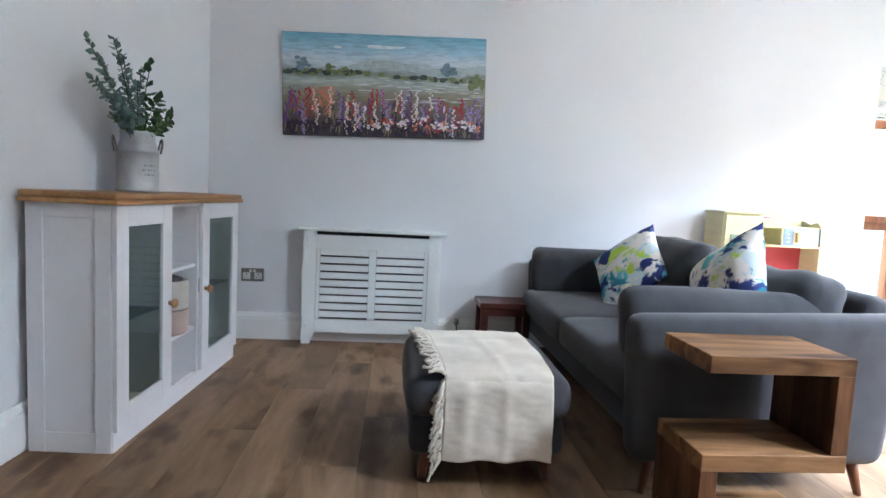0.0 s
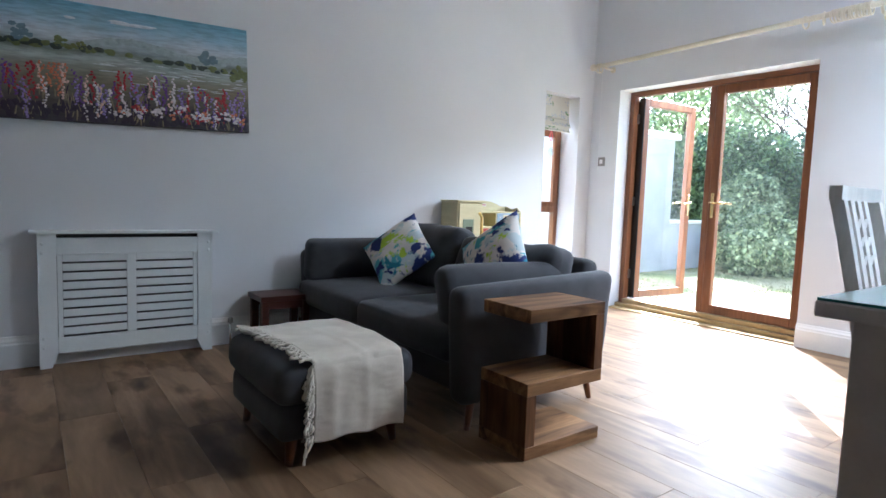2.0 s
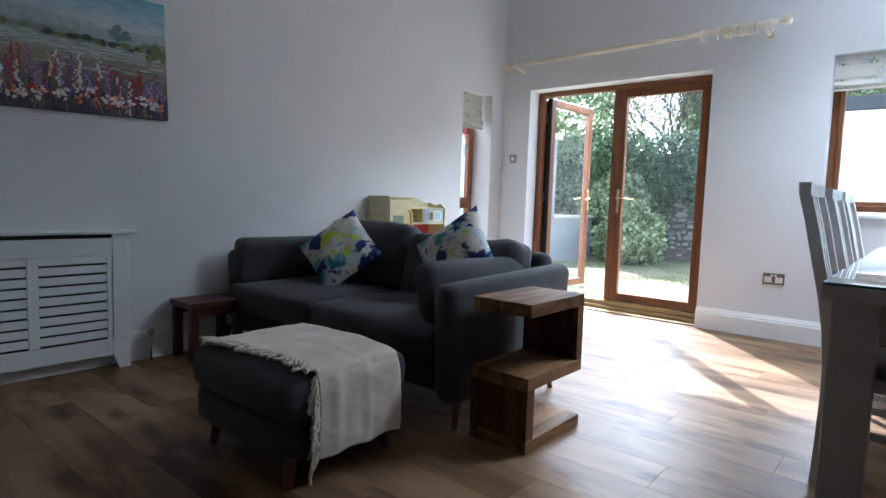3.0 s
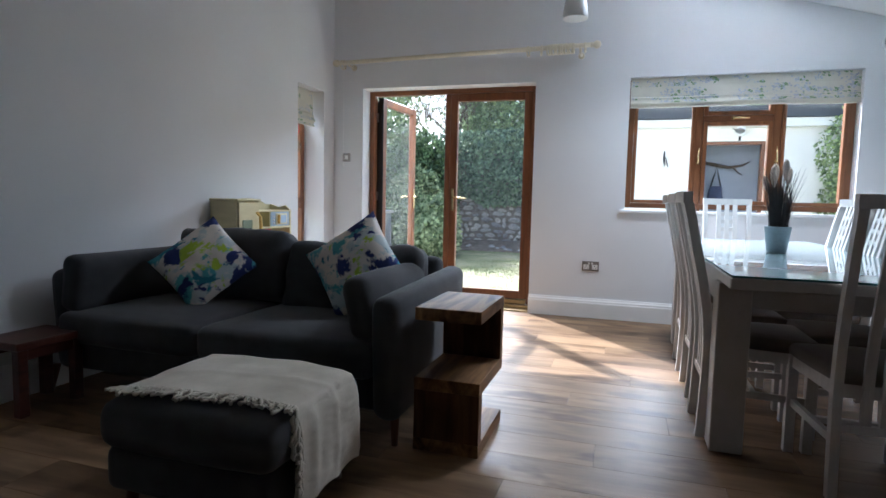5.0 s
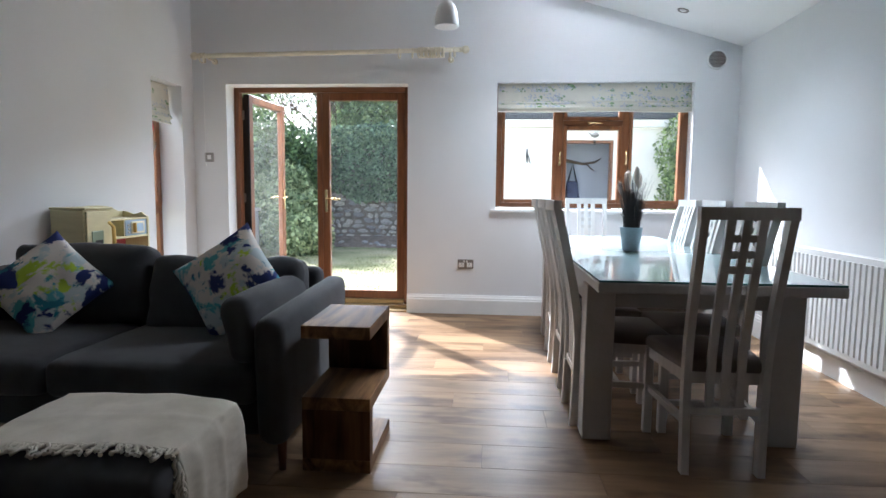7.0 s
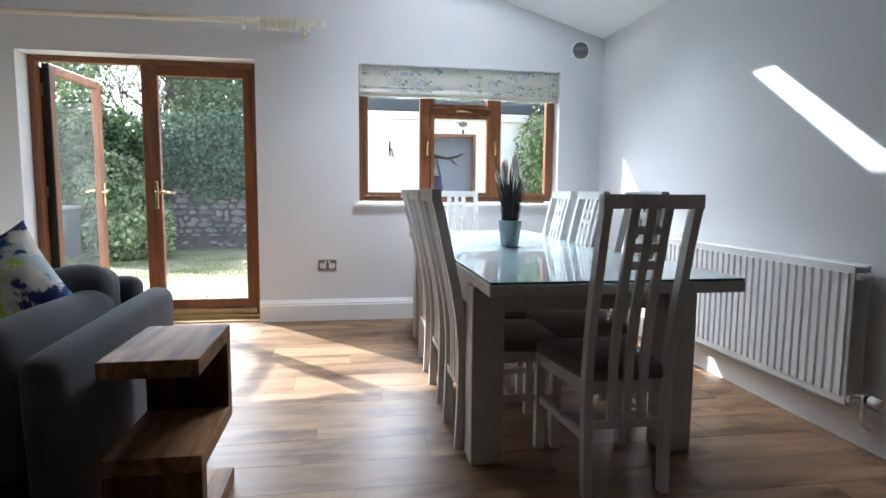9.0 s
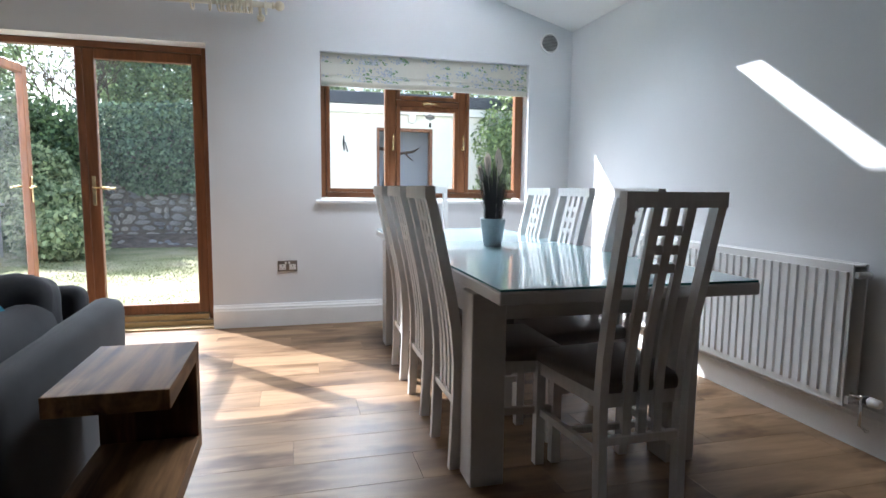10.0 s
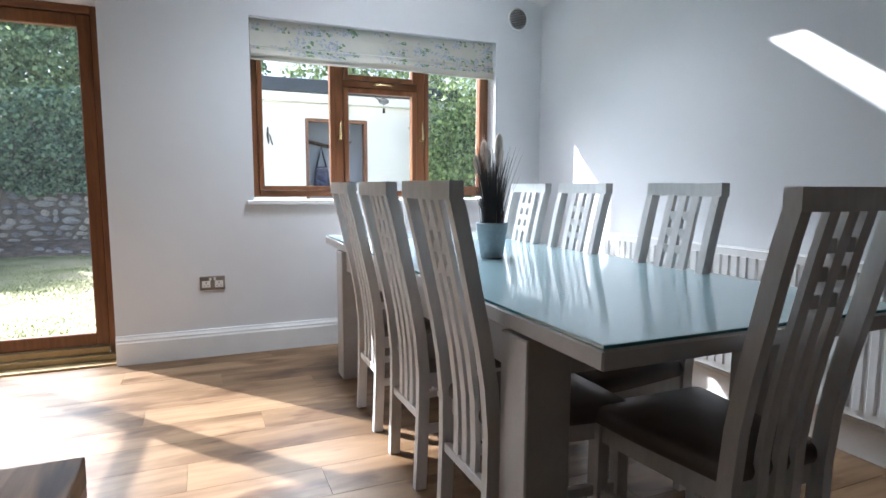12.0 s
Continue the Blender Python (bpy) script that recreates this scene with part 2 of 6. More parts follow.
def soft(bm, c, size, r=0.05, puff=(0, 0, 0), n=8, m=None, crease=0.0, seed=0.0, shape=None):
    """A padded block: rounded edges, faces that swell, and folds in the cloth."""
    h = [s / 2 for s in size]
    r = min(r, *[x * 0.98 for x in h])
    vs, faces = [], []
    for ax in range(3):
        u, v = (ax + 1) % 3, (ax + 2) % 3
        tu, tv = ticks(h[u], r, n), ticks(h[v], r, n)
        for sgn in (-1, 1):
            grid = []
            for a in tu:
                row = []
                for b in tv:
                    p = Vector((0, 0, 0))
                    p[ax], p[u], p[v] = sgn * h[ax], a, b
                    inner = Vector([max(-h[k] + r, min(h[k] - r, p[k])) for k in range(3)])
                    d = p - inner
                    q = inner + d.normalized() * r
                    for k in range(3):
                        if puff[k]:
                            o1, o2 = (k + 1) % 3, (k + 2) % 3
                            q[k] += puff[k] * (q[k] / h[k]) * (1 - (q[o1] / h[o1]) ** 2) * (1 - (q[o2] / h[o2]) ** 2)
                    if shape:
                        q = shape(q, h)
                    if crease:
                        w = noise.noise(Vector((q.x * 7 + seed, q.y * 7, q.z * 7 + seed))) * crease
                        w += noise.noise(Vector((q.x * 19, q.y * 19 + seed, q.z * 19))) * crease * 0.35
                        q += d.normalized() * w
                    q = q + Vector(c)
                    row.append(bm.verts.new(m @ q if m else q))
                grid.append(row)
            for i in range(len(tu) - 1):
                for j in range(len(tv) - 1):
                    f = (grid[i][j], grid[i + 1][j], grid[i + 1][j + 1], grid[i][j + 1])
                    fc = bm.faces.new(f if sgn > 0 else f[::-1])
                    fc.smooth = True
    bmesh.ops.remove_doubles(bm, verts=bm.verts[:], dist=0.0004)


def plate(bm, outline, z0, z1, m=None):
    """A flat shape cut from a board: an outline in x, y between two heights."""
    lo = [bm.verts.new((m @ Vector((x, y, z0))) if m else (x, y, z0)) for x, y in outline]
    hi = [bm.verts.new((m @ Vector((x, y, z1))) if m else (x, y, z1)) for x, y in outline]
    bm.faces.new(lo[::-1])
    bm.faces.new(hi)
    k = len(outline)
    for i in range(k):
        bm.faces.new((lo[i], lo[(i + 1) % k], hi[(i + 1) % k], hi[i]))


def mesh(name, bm, material):
    me = bpy.data.meshes.new(name)
    bmesh.ops.recalc_face_normals(bm, faces=bm.faces[:])
    bm.to_mesh(me)
    bm.free()
    for mt in material if isinstance(material, (list, tuple)) else [material]:
        me.materials.append(mt)
    return me


def part(name, bm, material, parent=None, label="", kind="", loc=None):
    ob = new(name, mesh(name, bm, material))
    if parent is not None:
        ob.parent = parent
    if loc is not None:
        ob.location = loc
    return tagged(ob, label, kind=kind)


def thing(name, m, label, category, group=""):
    ob = new(name)
    ob.matrix_basis = m
    ob.empty_display_size = 0.1
    return tagged(ob, label, category, group)


def boxes(name, rows, material, parent=None, label="", kind="", bevel=0.0, loc=None):
    bm = bmesh.new()
    for r in rows:
        box(bm, *r, bevel=bevel)
    return part(name, bm, material, parent, label, kind, loc)


# ---- structure ----
NY, EX, SY, WX = 4.555, 4.0, -0.375, -7.0
OUT = 0.32
LOW, RISE = 2.40, 0.29


def roof(y):
    return LOW + RISE * (y - SY)


floor = boxes("floor", [(WX, EX + OUT, SY - 0.1, NY + OUT, -0.2, -0.008)], GAP, kind="structure")
DY0, DY1, DZ = 2.53, 4.235, 2.10
WY0, WY1, WZ0, WZ1 = 0.01, 1.72, 0.975, 2.105
boxes("wall_east", [
    (EX, EX + OUT, SY - OUT, WY0, -0.2, LOW + 0.3), (EX, EX + OUT, WY0, WY1, -0.2, WZ0), (EX, EX + OUT, WY0, WY1, WZ1, 3.1),
    (EX, EX + OUT, WY1, DY0, -0.2, 3.2), (EX, EX + OUT, DY0, DY1, DZ, 3.8), (EX, EX + OUT, DY0, DY1, -0.2, -0.03), (EX, EX + OUT, DY1, NY + OUT, -0.2, 4.1)], WALL, kind="structure")
VX0, VX1, VZ0, VZ1 = 3.33, 3.80, 0.28, 2.05
boxes("wall_north", [
    (WX - OUT, VX0, NY, NY + OUT, -0.2, 4.1), (VX0, VX1, NY, NY + OUT, VZ1, 4.1), (VX0, VX1, NY, NY + OUT, -0.2, VZ0), (VX1, EX, NY, NY + OUT, -0.2, 4.1)], WALL, kind="structure")
boxes("wall_south", [(WX - OUT, EX, SY - OUT, SY, -0.2, LOW + 0.2)], WALL, kind="structure")
# Unseen end wall, added to close the room; set far off to cut bounce.
boxes("unseen_wall_far_west", [(WX - OUT, WX, SY, NY, -0.2, 4.1)], WALL, kind="structure")
bm = bmesh.new()
plate(bm, [(-1.345, 2.45), (-1.207, 4.553), (-1.55, 4.553), (-1.55, 2.45)], -0.2, 4.05)
part("wall_west", bm, WALL, kind="structure")
bm = bmesh.new()
RX0, RX1, RY0, RY1 = 2.835, 3.50, 0.405, 1.49


def slab(bm, x0, x1, y0, y1, t=0.25):
    lo = [bm.verts.new((x, y, roof(y))) for x, y in ((x0, y0), (x1, y0), (x1, y1), (x0, y1))]
    hi = [bm.verts.new((x, y, roof(y) + t)) for x, y in ((x0, y0), (x1, y0), (x1, y1), (x0, y1))]
    for f in ((lo[::-1]), hi, *[(lo[i], lo[(i + 1) % 4], hi[(i + 1) % 4], hi[i]) for i in range(4)]):
        bm.faces.new(f)


for r in ((WX - OUT, RX0, SY - OUT, NY + OUT), (RX1, EX + OUT, SY - OUT, NY + OUT), (RX0, RX1, SY - OUT, RY0), (RX0, RX1, RY1, NY + OUT)):
    slab(bm, *r)
part("ceiling", bm, CEIL, kind="structure")
bm = bmesh.new()
for r in ((RX0 - 0.05, RX0 + 0.03, RY0 - 0.05, RY1 + 0.05), (RX1 - 0.03, RX1 + 0.05, RY0 - 0.05, RY1 + 0.05), (RX0 + 0.03, RX1 - 0.03, RY0 - 0.05, RY0 + 0.03), (RX0 + 0.03, RX1 - 0.03, RY1 - 0.03, RY1 + 0.05)):
    slab(bm, *r, t=0.08)
roof_frame = part("window_roof", bm, OAKGRAIN, kind="structure")
roof_frame.location.z = 0.255


def skirting(name, length, m):
    bm = bmesh.new()
    prof = [(0, 0), (0.024, 0), (0.024, 0.13), (0.020, 0.140), (0.020, 0.150), (0.013, 0.163), (0.010, 0.175), (0, 0.175)]
    a = [bm.verts.new(m @ Vector((0, -y, z))) for y, z in prof]
    b = [bm.verts.new(m @ Vector((length, -y, z))) for y, z in prof]
    bm.faces.new(a)
    bm.faces.new(b[::-1])
    for i in range(len(prof)):
        j = (i + 1) % len(prof)
        bm.faces.new((a[i], a[j], b[j], b[i]))
    return part(name, bm, WHITE, kind="structure")


skirting("baseboard_north", 4.97, pose(-1.19, NY, 0))
skirting("baseboard_east", 1.72 + 1.16 + 0.02, pose(EX, 2.53, 0, 0, 0, -90))
skirting("baseboard_east_corner", 0.29, pose(EX, NY - 0.026, 0, 0, 0, -90))
skirting("baseboard_south", 10.9, pose(EX - 0.026, SY, 0, 0, 0, 180))
skirting("baseboard_west", 1.9, pose(-1.334, 2.62, 0, 0, 0, 90 - 3.75))
# ---- floor boards ----
ROWW, LEN = 0.2175, 1.285
bm = bmesh.new()
box(bm, 0.0004, ROWW - 0.0004, 0.0004, LEN - 0.0004, -0.008, 0.0, bevel=0.0007)
plank = mesh("plank", bm, PLANK)
x = -2.2655
row = 0
while x < EX:
    y = SY - 1.2 + (row * 0.47) % 1.25
    while y < NY:
        y0, y1 = max(y, SY), min(y + LEN, NY)
        x1 = min(x + ROWW, EX)
        if y1 - y0 > 0.05 and x1 - x > 0.02:
            full = y1 - y0 > LEN - 0.01 and x1 - x > ROWW - 0.01
            if full:
                me = plank
            else:
                bm = bmesh.new()
                box(bm, 0.0004, x1 - x - 0.0004, 0.0004, y1 - y0 - 0.0004, -0.008, 0.0, bevel=0.0007)
                me = mesh("plank", bm, PLANK)
            o = new("plank", me)
            o.location, o.parent = (x, y0, 0), floor
        y += LEN
    x += ROWW
    row += 1
# ---- dining table and chairs ----
def bar(bm, pts, hy, hx, skew=None):
    """An upright of oblong section through points."""
    rings = []
    for p in pts:
        x, y, z = p
        rings.append([bm.verts.new((x + a, y + b, z)) for a, b in ((-hx, -hy), (hx, -hy), (hx, hy), (-hx, hy))])
    for q, s in zip(rings, rings[1:]):
        for k in range(4):
            bm.faces.new((q[k], q[(k + 1) % 4], s[(k + 1) % 4], s[k]))
    bm.faces.new(rings[0][::-1])
    bm.faces.new(rings[-1])


def back_x(z):
    t = max(0.0, (z - 0.40) / 0.70)
    return 0.012 * math.sin(min(1, max(0, z / 0.8)) * math.pi) - 0.122 * t ** 1.6


def soften(bm, w=0.003):
    bmesh.ops.bevel(bm, geom=[e for e in bm.edges if len(e.link_faces) == 2 and e.calc_face_angle(0) > 0.6], offset=w, segments=1, affect="EDGES")


def dining_chair(m):
    c = thing("dining_chair", m, "white-painted high-back dining chair with a taupe padded seat, at the table", "chair", "chairs round the dining table")
    zs = [0, 0.15, 0.3, 0.42, 0.55, 0.68, 0.80, 0.90, 0.97, 1.028]
    for s in (-1, 1):
        bm = bmesh.new()
        bar(bm, [(back_x(z), s * (0.147 + 0.010 * z), z) for z in zs], 0.015, 0.020)
        soften(bm)
        part("back_leg", bm, CHAIR, c)
        bm = bmesh.new()
        bar(bm, [(0.405, s * 0.185, 0), (0.405, s * 0.185, 0.415)], 0.018, 0.018)
        soften(bm)
        part("leg", bm, CHAIR, c)
        bm = bmesh.new()
        bar(bm, [(0.0, 0, 0), (0.0, 0, 0.37)], 0.01, 0.014)
        soften(bm, 0.002)
        r = part("stretcher", bm, CHAIR, c)
        r.matrix_basis = pose(0.018, s * 0.152, 0.215, 0, 90, s * 4.6)
    bm = bmesh.new()
    z0 = back_x(1.06)
    pts = [(-0.175, -0.006), (-0.09, 0.006), (0, 0.010), (0.09, 0.006), (0.175, -0.006)]
    plate(bm, [(z0 - 0.020 - b, a) for a, b in pts] + [(z0 + 0.018 - b, a) for a, b in pts[::-1]], 1.026, 1.073)
    soften(bm, 0.004)
    part("top_rail", bm, CHAIR, c)
    for y in (-0.058, 0, 0.058):
        bm = bmesh.new()
        bar(bm, [(back_x(z) - 0.002, y, z) for z in [0.262, 0.36, 0.48, 0.6, 0.72, 0.84, 0.95, 1.028]], 0.016, 0.008)
        soften(bm, 0.002)
        part("slat", bm, CHAIR, c)
    for z in (0.835, 0.895, 0.955):
        for y in (-0.029, 0.029):
            bm = bmesh.new()
            box(bm, back_x(z) - 0.008, back_x(z) + 0.005, y - 0.014, y + 0.014, z - 0.015, z + 0.015)
            part("cross_bar", bm, CHAIR, c)
    bm = bmesh.new()
    box(bm, -0.004, 0.018, -0.140, 0.140, 0.246, 0.276, bevel=0.002)
    part("lower_rail", bm, CHAIR, c)
    bm = bmesh.new()
    box(bm, 0.19, 0.212, -0.163, 0.163, 0.205, 0.229, bevel=0.002)
    part("stretcher", bm, CHAIR, c)
    bm = bmesh.new()
    plate(bm, [(0.022, -0.150), (0.424, -0.196), (0.424, 0.196), (0.022, 0.150)], 0.365, 0.418)
    part("seat_frame", bm, CHAIR, c)
    bm = bmesh.new()
    soft(bm, (0.225, 0, 0.437), (0.43, 0.42, 0.055), 0.026, (0, 0, 0.014), 5, shape=lambda q, h: Vector((q.x, q.y * (0.88 + 0.14 * q.x / h[0]), q.z)), crease=0.0015)
    part("seat", bm, SEAT, c, "taupe leather seat pad")
    return c


first = dining_chair(pose(1.04, 0.836, 0))
for x, y, a in ((1.63, 1.357, -90), (2.16, 1.350, -90), (2.68, 1.350, -91), (1.80, 0.49, 90), (2.405, 0.49, 91), (2.88, 0.49, 90), (3.68, 0.945, 180)):
    copy_thing(first, pose(x, y, 0, 0, 0, a) @ Matrix.Diagonal((1, 1, 1.011, 1)))

TX0, TX1, TY0, TY1 = 1.045, 3.64, 0.395, 1.345
table = thing("dining_table", pose((TX0 + TX1) / 2, (TY0 + TY1) / 2, 0), "long white-painted dining table with a frosted glass top", "table")
hx, hy = (TX1 - TX0) / 2, (TY1 - TY0) / 2
boxes("tabletop", [(-hx, hx, -hy, hy, 0.724, 0.7655)], TABLE, table, bevel=0.004)
boxes("apron", [(-hx + 0.30, hx - 0.30, -hy + 0.03, -hy + 0.055, 0.61, 0.7235), (-hx + 0.30, hx - 0.30, hy - 0.055, hy - 0.03, 0.61, 0.7235),
                (-hx + 0.30, -hx + 0.325, -hy + 0.056, hy - 0.056, 0.61, 0.7235), (hx - 0.325, hx - 0.30, -hy + 0.056, hy - 0.056, 0.61, 0.7235)], TABLE, table)
for sx in (-1, 1):
    for sy in (-1, 1):
        bm = bmesh.new()
        x, y = sx * (hx - 0.339), sy * (hy - 0.068)
        box(bm, x - 0.064, x + 0.064, y - 0.064, y + 0.064, 0, 0.712, bevel=0.004)
        part("leg", bm, TABLE, table)
FROST, n, l, b = nodes("table_glass")
b.inputs["Base Color"].default_value, b.inputs["Roughness"].default_value = (0.27, 0.40, 0.43, 1), 0.4
b.inputs["Coat Weight"].default_value, b.inputs["Coat Roughness"].default_value, b.inputs["Coat IOR"].default_value = 1.0, 0.01, 1.55
EDGE = mat("glass_edge", (0.03, 0.16, 0.16), 0.15, vary=0.05)
bm = bmesh.new()
box(bm, -hx + 0.004, hx - 0.004, -hy + 0.004, hy - 0.004, 0.766, 0.775, bevel=0.0015)
gt = part("glass_top", bm, [FROST, EDGE], table, "pale blue-green frosted glass sheet")
for p in gt.data.polygons:
    p.material_index = 0 if abs(p.normal.z) > 0.5 else 1

# grass in a pot on the table
POT = mat("pot_glaze", (0.30, 0.36, 0.40), 0.55, vary=0.12, bump=0.2, bump_scale=80)
plant = thing("potted_grass", pose(2.31, 0.915, 0.7755), "dark artificial grass with pale plumes in a grey-blue pot, on the table", "plant")
bm = bmesh.new()
lathe(bm, [(0.0, 0.0), (0.045, 0.0), (0.048, 0.004), (0.066, 0.138), (0.066, 0.145), (0.060, 0.145), (0.057, 0.125), (0.0, 0.12)])
part("pot", bm, POT, plant)
rng = random.Random(4)
BLADE = mat("dry_blade", (0.030, 0.022, 0.022), 0.6, vary=0.25)
PLUME = mat("plume", (0.74, 0.64, 0.56), 0.95, vary=0.15)
bm = bmesh.new()
bp = bmesh.new()
for i in range(380):
    a, r0 = rng.uniform(0, math.tau), rng.uniform(0, 0.045)
    out, h = rng.uniform(0.0, 0.085), rng.uniform(0.18, 0.35)
    w = rng.uniform(0.0014, 0.003)
    pts = [Vector((math.cos(a) * (r0 + out * t ** 1.6), math.sin(a) * (r0 + out * t ** 1.6), 0.12 + h * t)) for t in (0, 0.35, 0.7, 1)]
    side = Vector((-math.sin(a + 0.6), math.cos(a + 0.6), 0))
    pr = None
    for k, p in enumerate(pts):
        ww = w * (1 - 0.85 * k / 3)
        cur = (bm.verts.new(p - side * ww), bm.verts.new(p + side * ww))
        if pr:
            bm.faces.new((pr[0], pr[1], cur[1], cur[0]))
        pr = cur
tagged(part("blades", bm, BLADE, plant), kind="stuff")
for i, (a, rr, top) in enumerate(((0.4, 0.05, 0.37), (2.2, 0.06, 0.33), (1.7, 0.085, 0.30), (3.6, 0.03, 0.39), (5.2, 0.05, 0.35), (1.2, 0.04, 0.36))):
    base = Vector((math.cos(a) * 0.02, math.sin(a) * 0.02, 0.12))
    tip = Vector((math.cos(a) * rr, math.sin(a) * rr, 0.12 + top))
    tube(bp, [base, base.lerp(tip, 0.7), base.lerp(tip, 0.78), base.lerp(tip, 0.88), base.lerp(tip, 0.96), tip], 0.01, 7, [0.001, 0.001, 0.012, 0.018, 0.013, 0.002])
    for k in range(60):
        t = rng.uniform(0.7, 1.0)
        p = base.lerp(tip, t)
        d = Vector((rng.uniform(-1, 1), rng.uniform(-1, 1), rng.uniform(0.2, 1.6))).normalized() * rng.uniform(0.016, 0.032)
        s = d.cross(Vector((0.3, 0.2, 1))).normalized() * 0.0012
        bp.faces.new([bp.verts.new(q) for q in (p - s, p + s, p + d)])
tagged(part("plumes", bp, PLUME, plant), kind="stuff")

# ---- radiator on the south wall ----
RADX0, RADX1, RADZ0, RADZ1 = 1.255, 3.06, 0.187, 0.785
rad = thing("radiator", pose((RADX0 + RADX1) / 2, SY, 0), "white ribbed double-panel radiator on the wall", "radiator")
L = RADX1 - RADX0


def rad_panel(y, name):
    bm = bmesh.new()
    box(bm, -L / 2, L / 2, y - 0.006, y, RADZ0, RADZ1, bevel=0.002)
    panel = part(name, bm, WHITE, rad)
    bm = bmesh.new()
    vs = [bm.verts.new((a, b, z)) for z in (RADZ0 + 0.035, RADZ1 - 0.035) for a, b in ((-0.019, 0.0), (-0.013, 0.008), (0.013, 0.008), (0.019, 0.0))]
    for j in range(3):
        bm.faces.new((vs[j], vs[j + 1], vs[j + 5], vs[j + 4]))
    bm.faces.new(vs[:4])
    bm.faces.new(vs[4:])
    rib = mesh("rib", bm, WHITE)
    k = int(L / 0.048)
    for i in range(k):
        o = new("rib", rib)
        o.parent, o.location = panel, (-L / 2 + 0.036 + i * (L - 0.072) / (k - 1), y + 0.0002, 0)
    return panel


rad_panel(0.108, "front_panel")
bm = bmesh.new()
box(bm, -L / 2, L / 2, 0.028, 0.036, RADZ0, RADZ1, bevel=0.002)
part("back_panel", bm, WHITE, rad)
bm = bmesh.new()
box(bm, -L / 2 + 0.01, L / 2 - 0.01, 0.037, 0.101, RADZ1 - 0.012, RADZ1 - 0.006)
part("grille", bm, WHITE, rad)
for z in (RADZ0 + 0.03, RADZ1 - 0.045):
    bm = bmesh.new()
    tube(bm, [(-L / 2 - 0.008, 0.03, z), (-L / 2 - 0.008, 0.10, z)], 0.013, 12)
    box(bm, -L / 2 - 0.02, -L / 2 + 0.0, 0.088, 0.104, z - 0.014, z + 0.014, bevel=0.002)
    part("manifold", bm, WHITE, rad)
for x in (-L / 2 + 0.2, L / 2 - 0.2):
    bm = bmesh.new()
    box(bm, x - 0.015, x + 0.015, 0.0, 0.028, 0.25, 0.75)
    part("bracket", bm, WHITE, rad)
bm = bmesh.new()
tube(bm, [(-L / 2 - 0.004, 0.07, 0.235), (-L / 2 - 0.05, 0.07, 0.235)], 0.010, 12)
tube(bm, [(-L / 2 - 0.05, 0.07, 0.25), (-L / 2 - 0.05, 0.07, 0.12), (-L / 2 - 0.05, 0.03, 0.09), (-L / 2 - 0.05, 0.0, 0.09)], 0.008, 12)
valve = part("valve", bm, CHROME, rad, "chrome radiator valve")
bm = bmesh.new()
tube(bm, [(-L / 2 - 0.066, 0.07, 0.235), (-L / 2 - 0.078, 0.07, 0.235)], 0.018, 20)
part("collar", bm, BLACK, valve)
bm = bmesh.new()
tube(bm, [(-L / 2 - 0.079, 0.07, 0.235), (-L / 2 - 0.085, 0.07, 0.235), (-L / 2 - 0.125, 0.07, 0.235), (-L / 2 - 0.132, 0.07, 0.235)], 0.017, 20, [0.014, 0.020, 0.018, 0.012])
part("dial", bm, PLASTIC, valve, "white ridged thermostat head")

# ---- sofa ----
sofa = thing("sofa", pose(0, 0, 0), "charcoal grey two-seat fabric sofa on splayed wooden legs", "sofa")
S0, S1 = 2.555, 4.535


def flare(q, h):
    t = (q.z + h[2]) / (2 * h[2])
    u = (q.x + h[0]) / (2 * h[0])
    return Vector((q.x + 0.065 * t * u + 0.03 * (1 - t) * (1 - u), q.y, q.z + 0.03 * u * t))


bm = bmesh.new()
soft(bm, (1.33, (S0 + S1) / 2, 0.20), (0.82, S1 - S0 - 0.16, 0.15), 0.03, n=5)
part("base", bm, SOFA, sofa)
for y0, y1, xm, ln in ((S0, S0 + 0.125, 1.30, 0.96), (S1 - 0.165, S1 - 0.04, 1.34, 0.89)):
    bm = bmesh.new()
    soft(bm, (xm, (y0 + y1) / 2, 0.37), (ln, y1 - y0, 0.52), 0.052, (0, 0.006, 0.0), 8, shape=flare, crease=0.003)
    part("arm", bm, SOFA, sofa)
bm = bmesh.new()
soft(bm, (0, 0, 0.0), (0.13, S1 - S0 - 0.26, 0.58), 0.05, (0.01, 0, 0), 8, m=pose(1.775, (S0 + S1) / 2, 0.42, 0, 9, 0), crease=0.003)
part("backrest", bm, SOFA, sofa)
MID = 3.57
for i, (y0, y1) in enumerate(((S0 + 0.13, MID), (MID, S1 - 0.13))):
    bm = bmesh.new()
    soft(bm, (1.215, (y0 + y1) / 2, 0.345), (0.71, y1 - y0 - 0.004, 0.155), 0.045, (0.012, 0.0, 0.022), 8, crease=0.004, seed=i * 3.1)
    part("seat_cushion", bm, SOFA, sofa)
for i, (y0, y1, zt) in enumerate(((2.72, 3.525, -0.045), (3.53, 4.27, 0.03))):
    bm = bmesh.new()
    soft(bm, (0, 0, 0), (0.19, y1 - y0, 0.40), 0.06, (0.05, 0.0, 0.004), 14, m=pose(1.60, (y0 + y1) / 2, 0.60 + zt * 0.7, 0, 14, 0), crease=0.015, seed=5 + i * 4.7)
    part("back_cushion", bm, SOFA, sofa)
bm = bmesh.new()
soft(bm, (0, 0, 0), (0.80, 0.13, 0.27), 0.062, (0, 0.012, 0.006), 8, m=pose(1.245, 2.755, 0.565, -13, 1, 2), crease=0.006)
part("arm_cushion", bm, SOFA, sofa)
bm = bmesh.new()
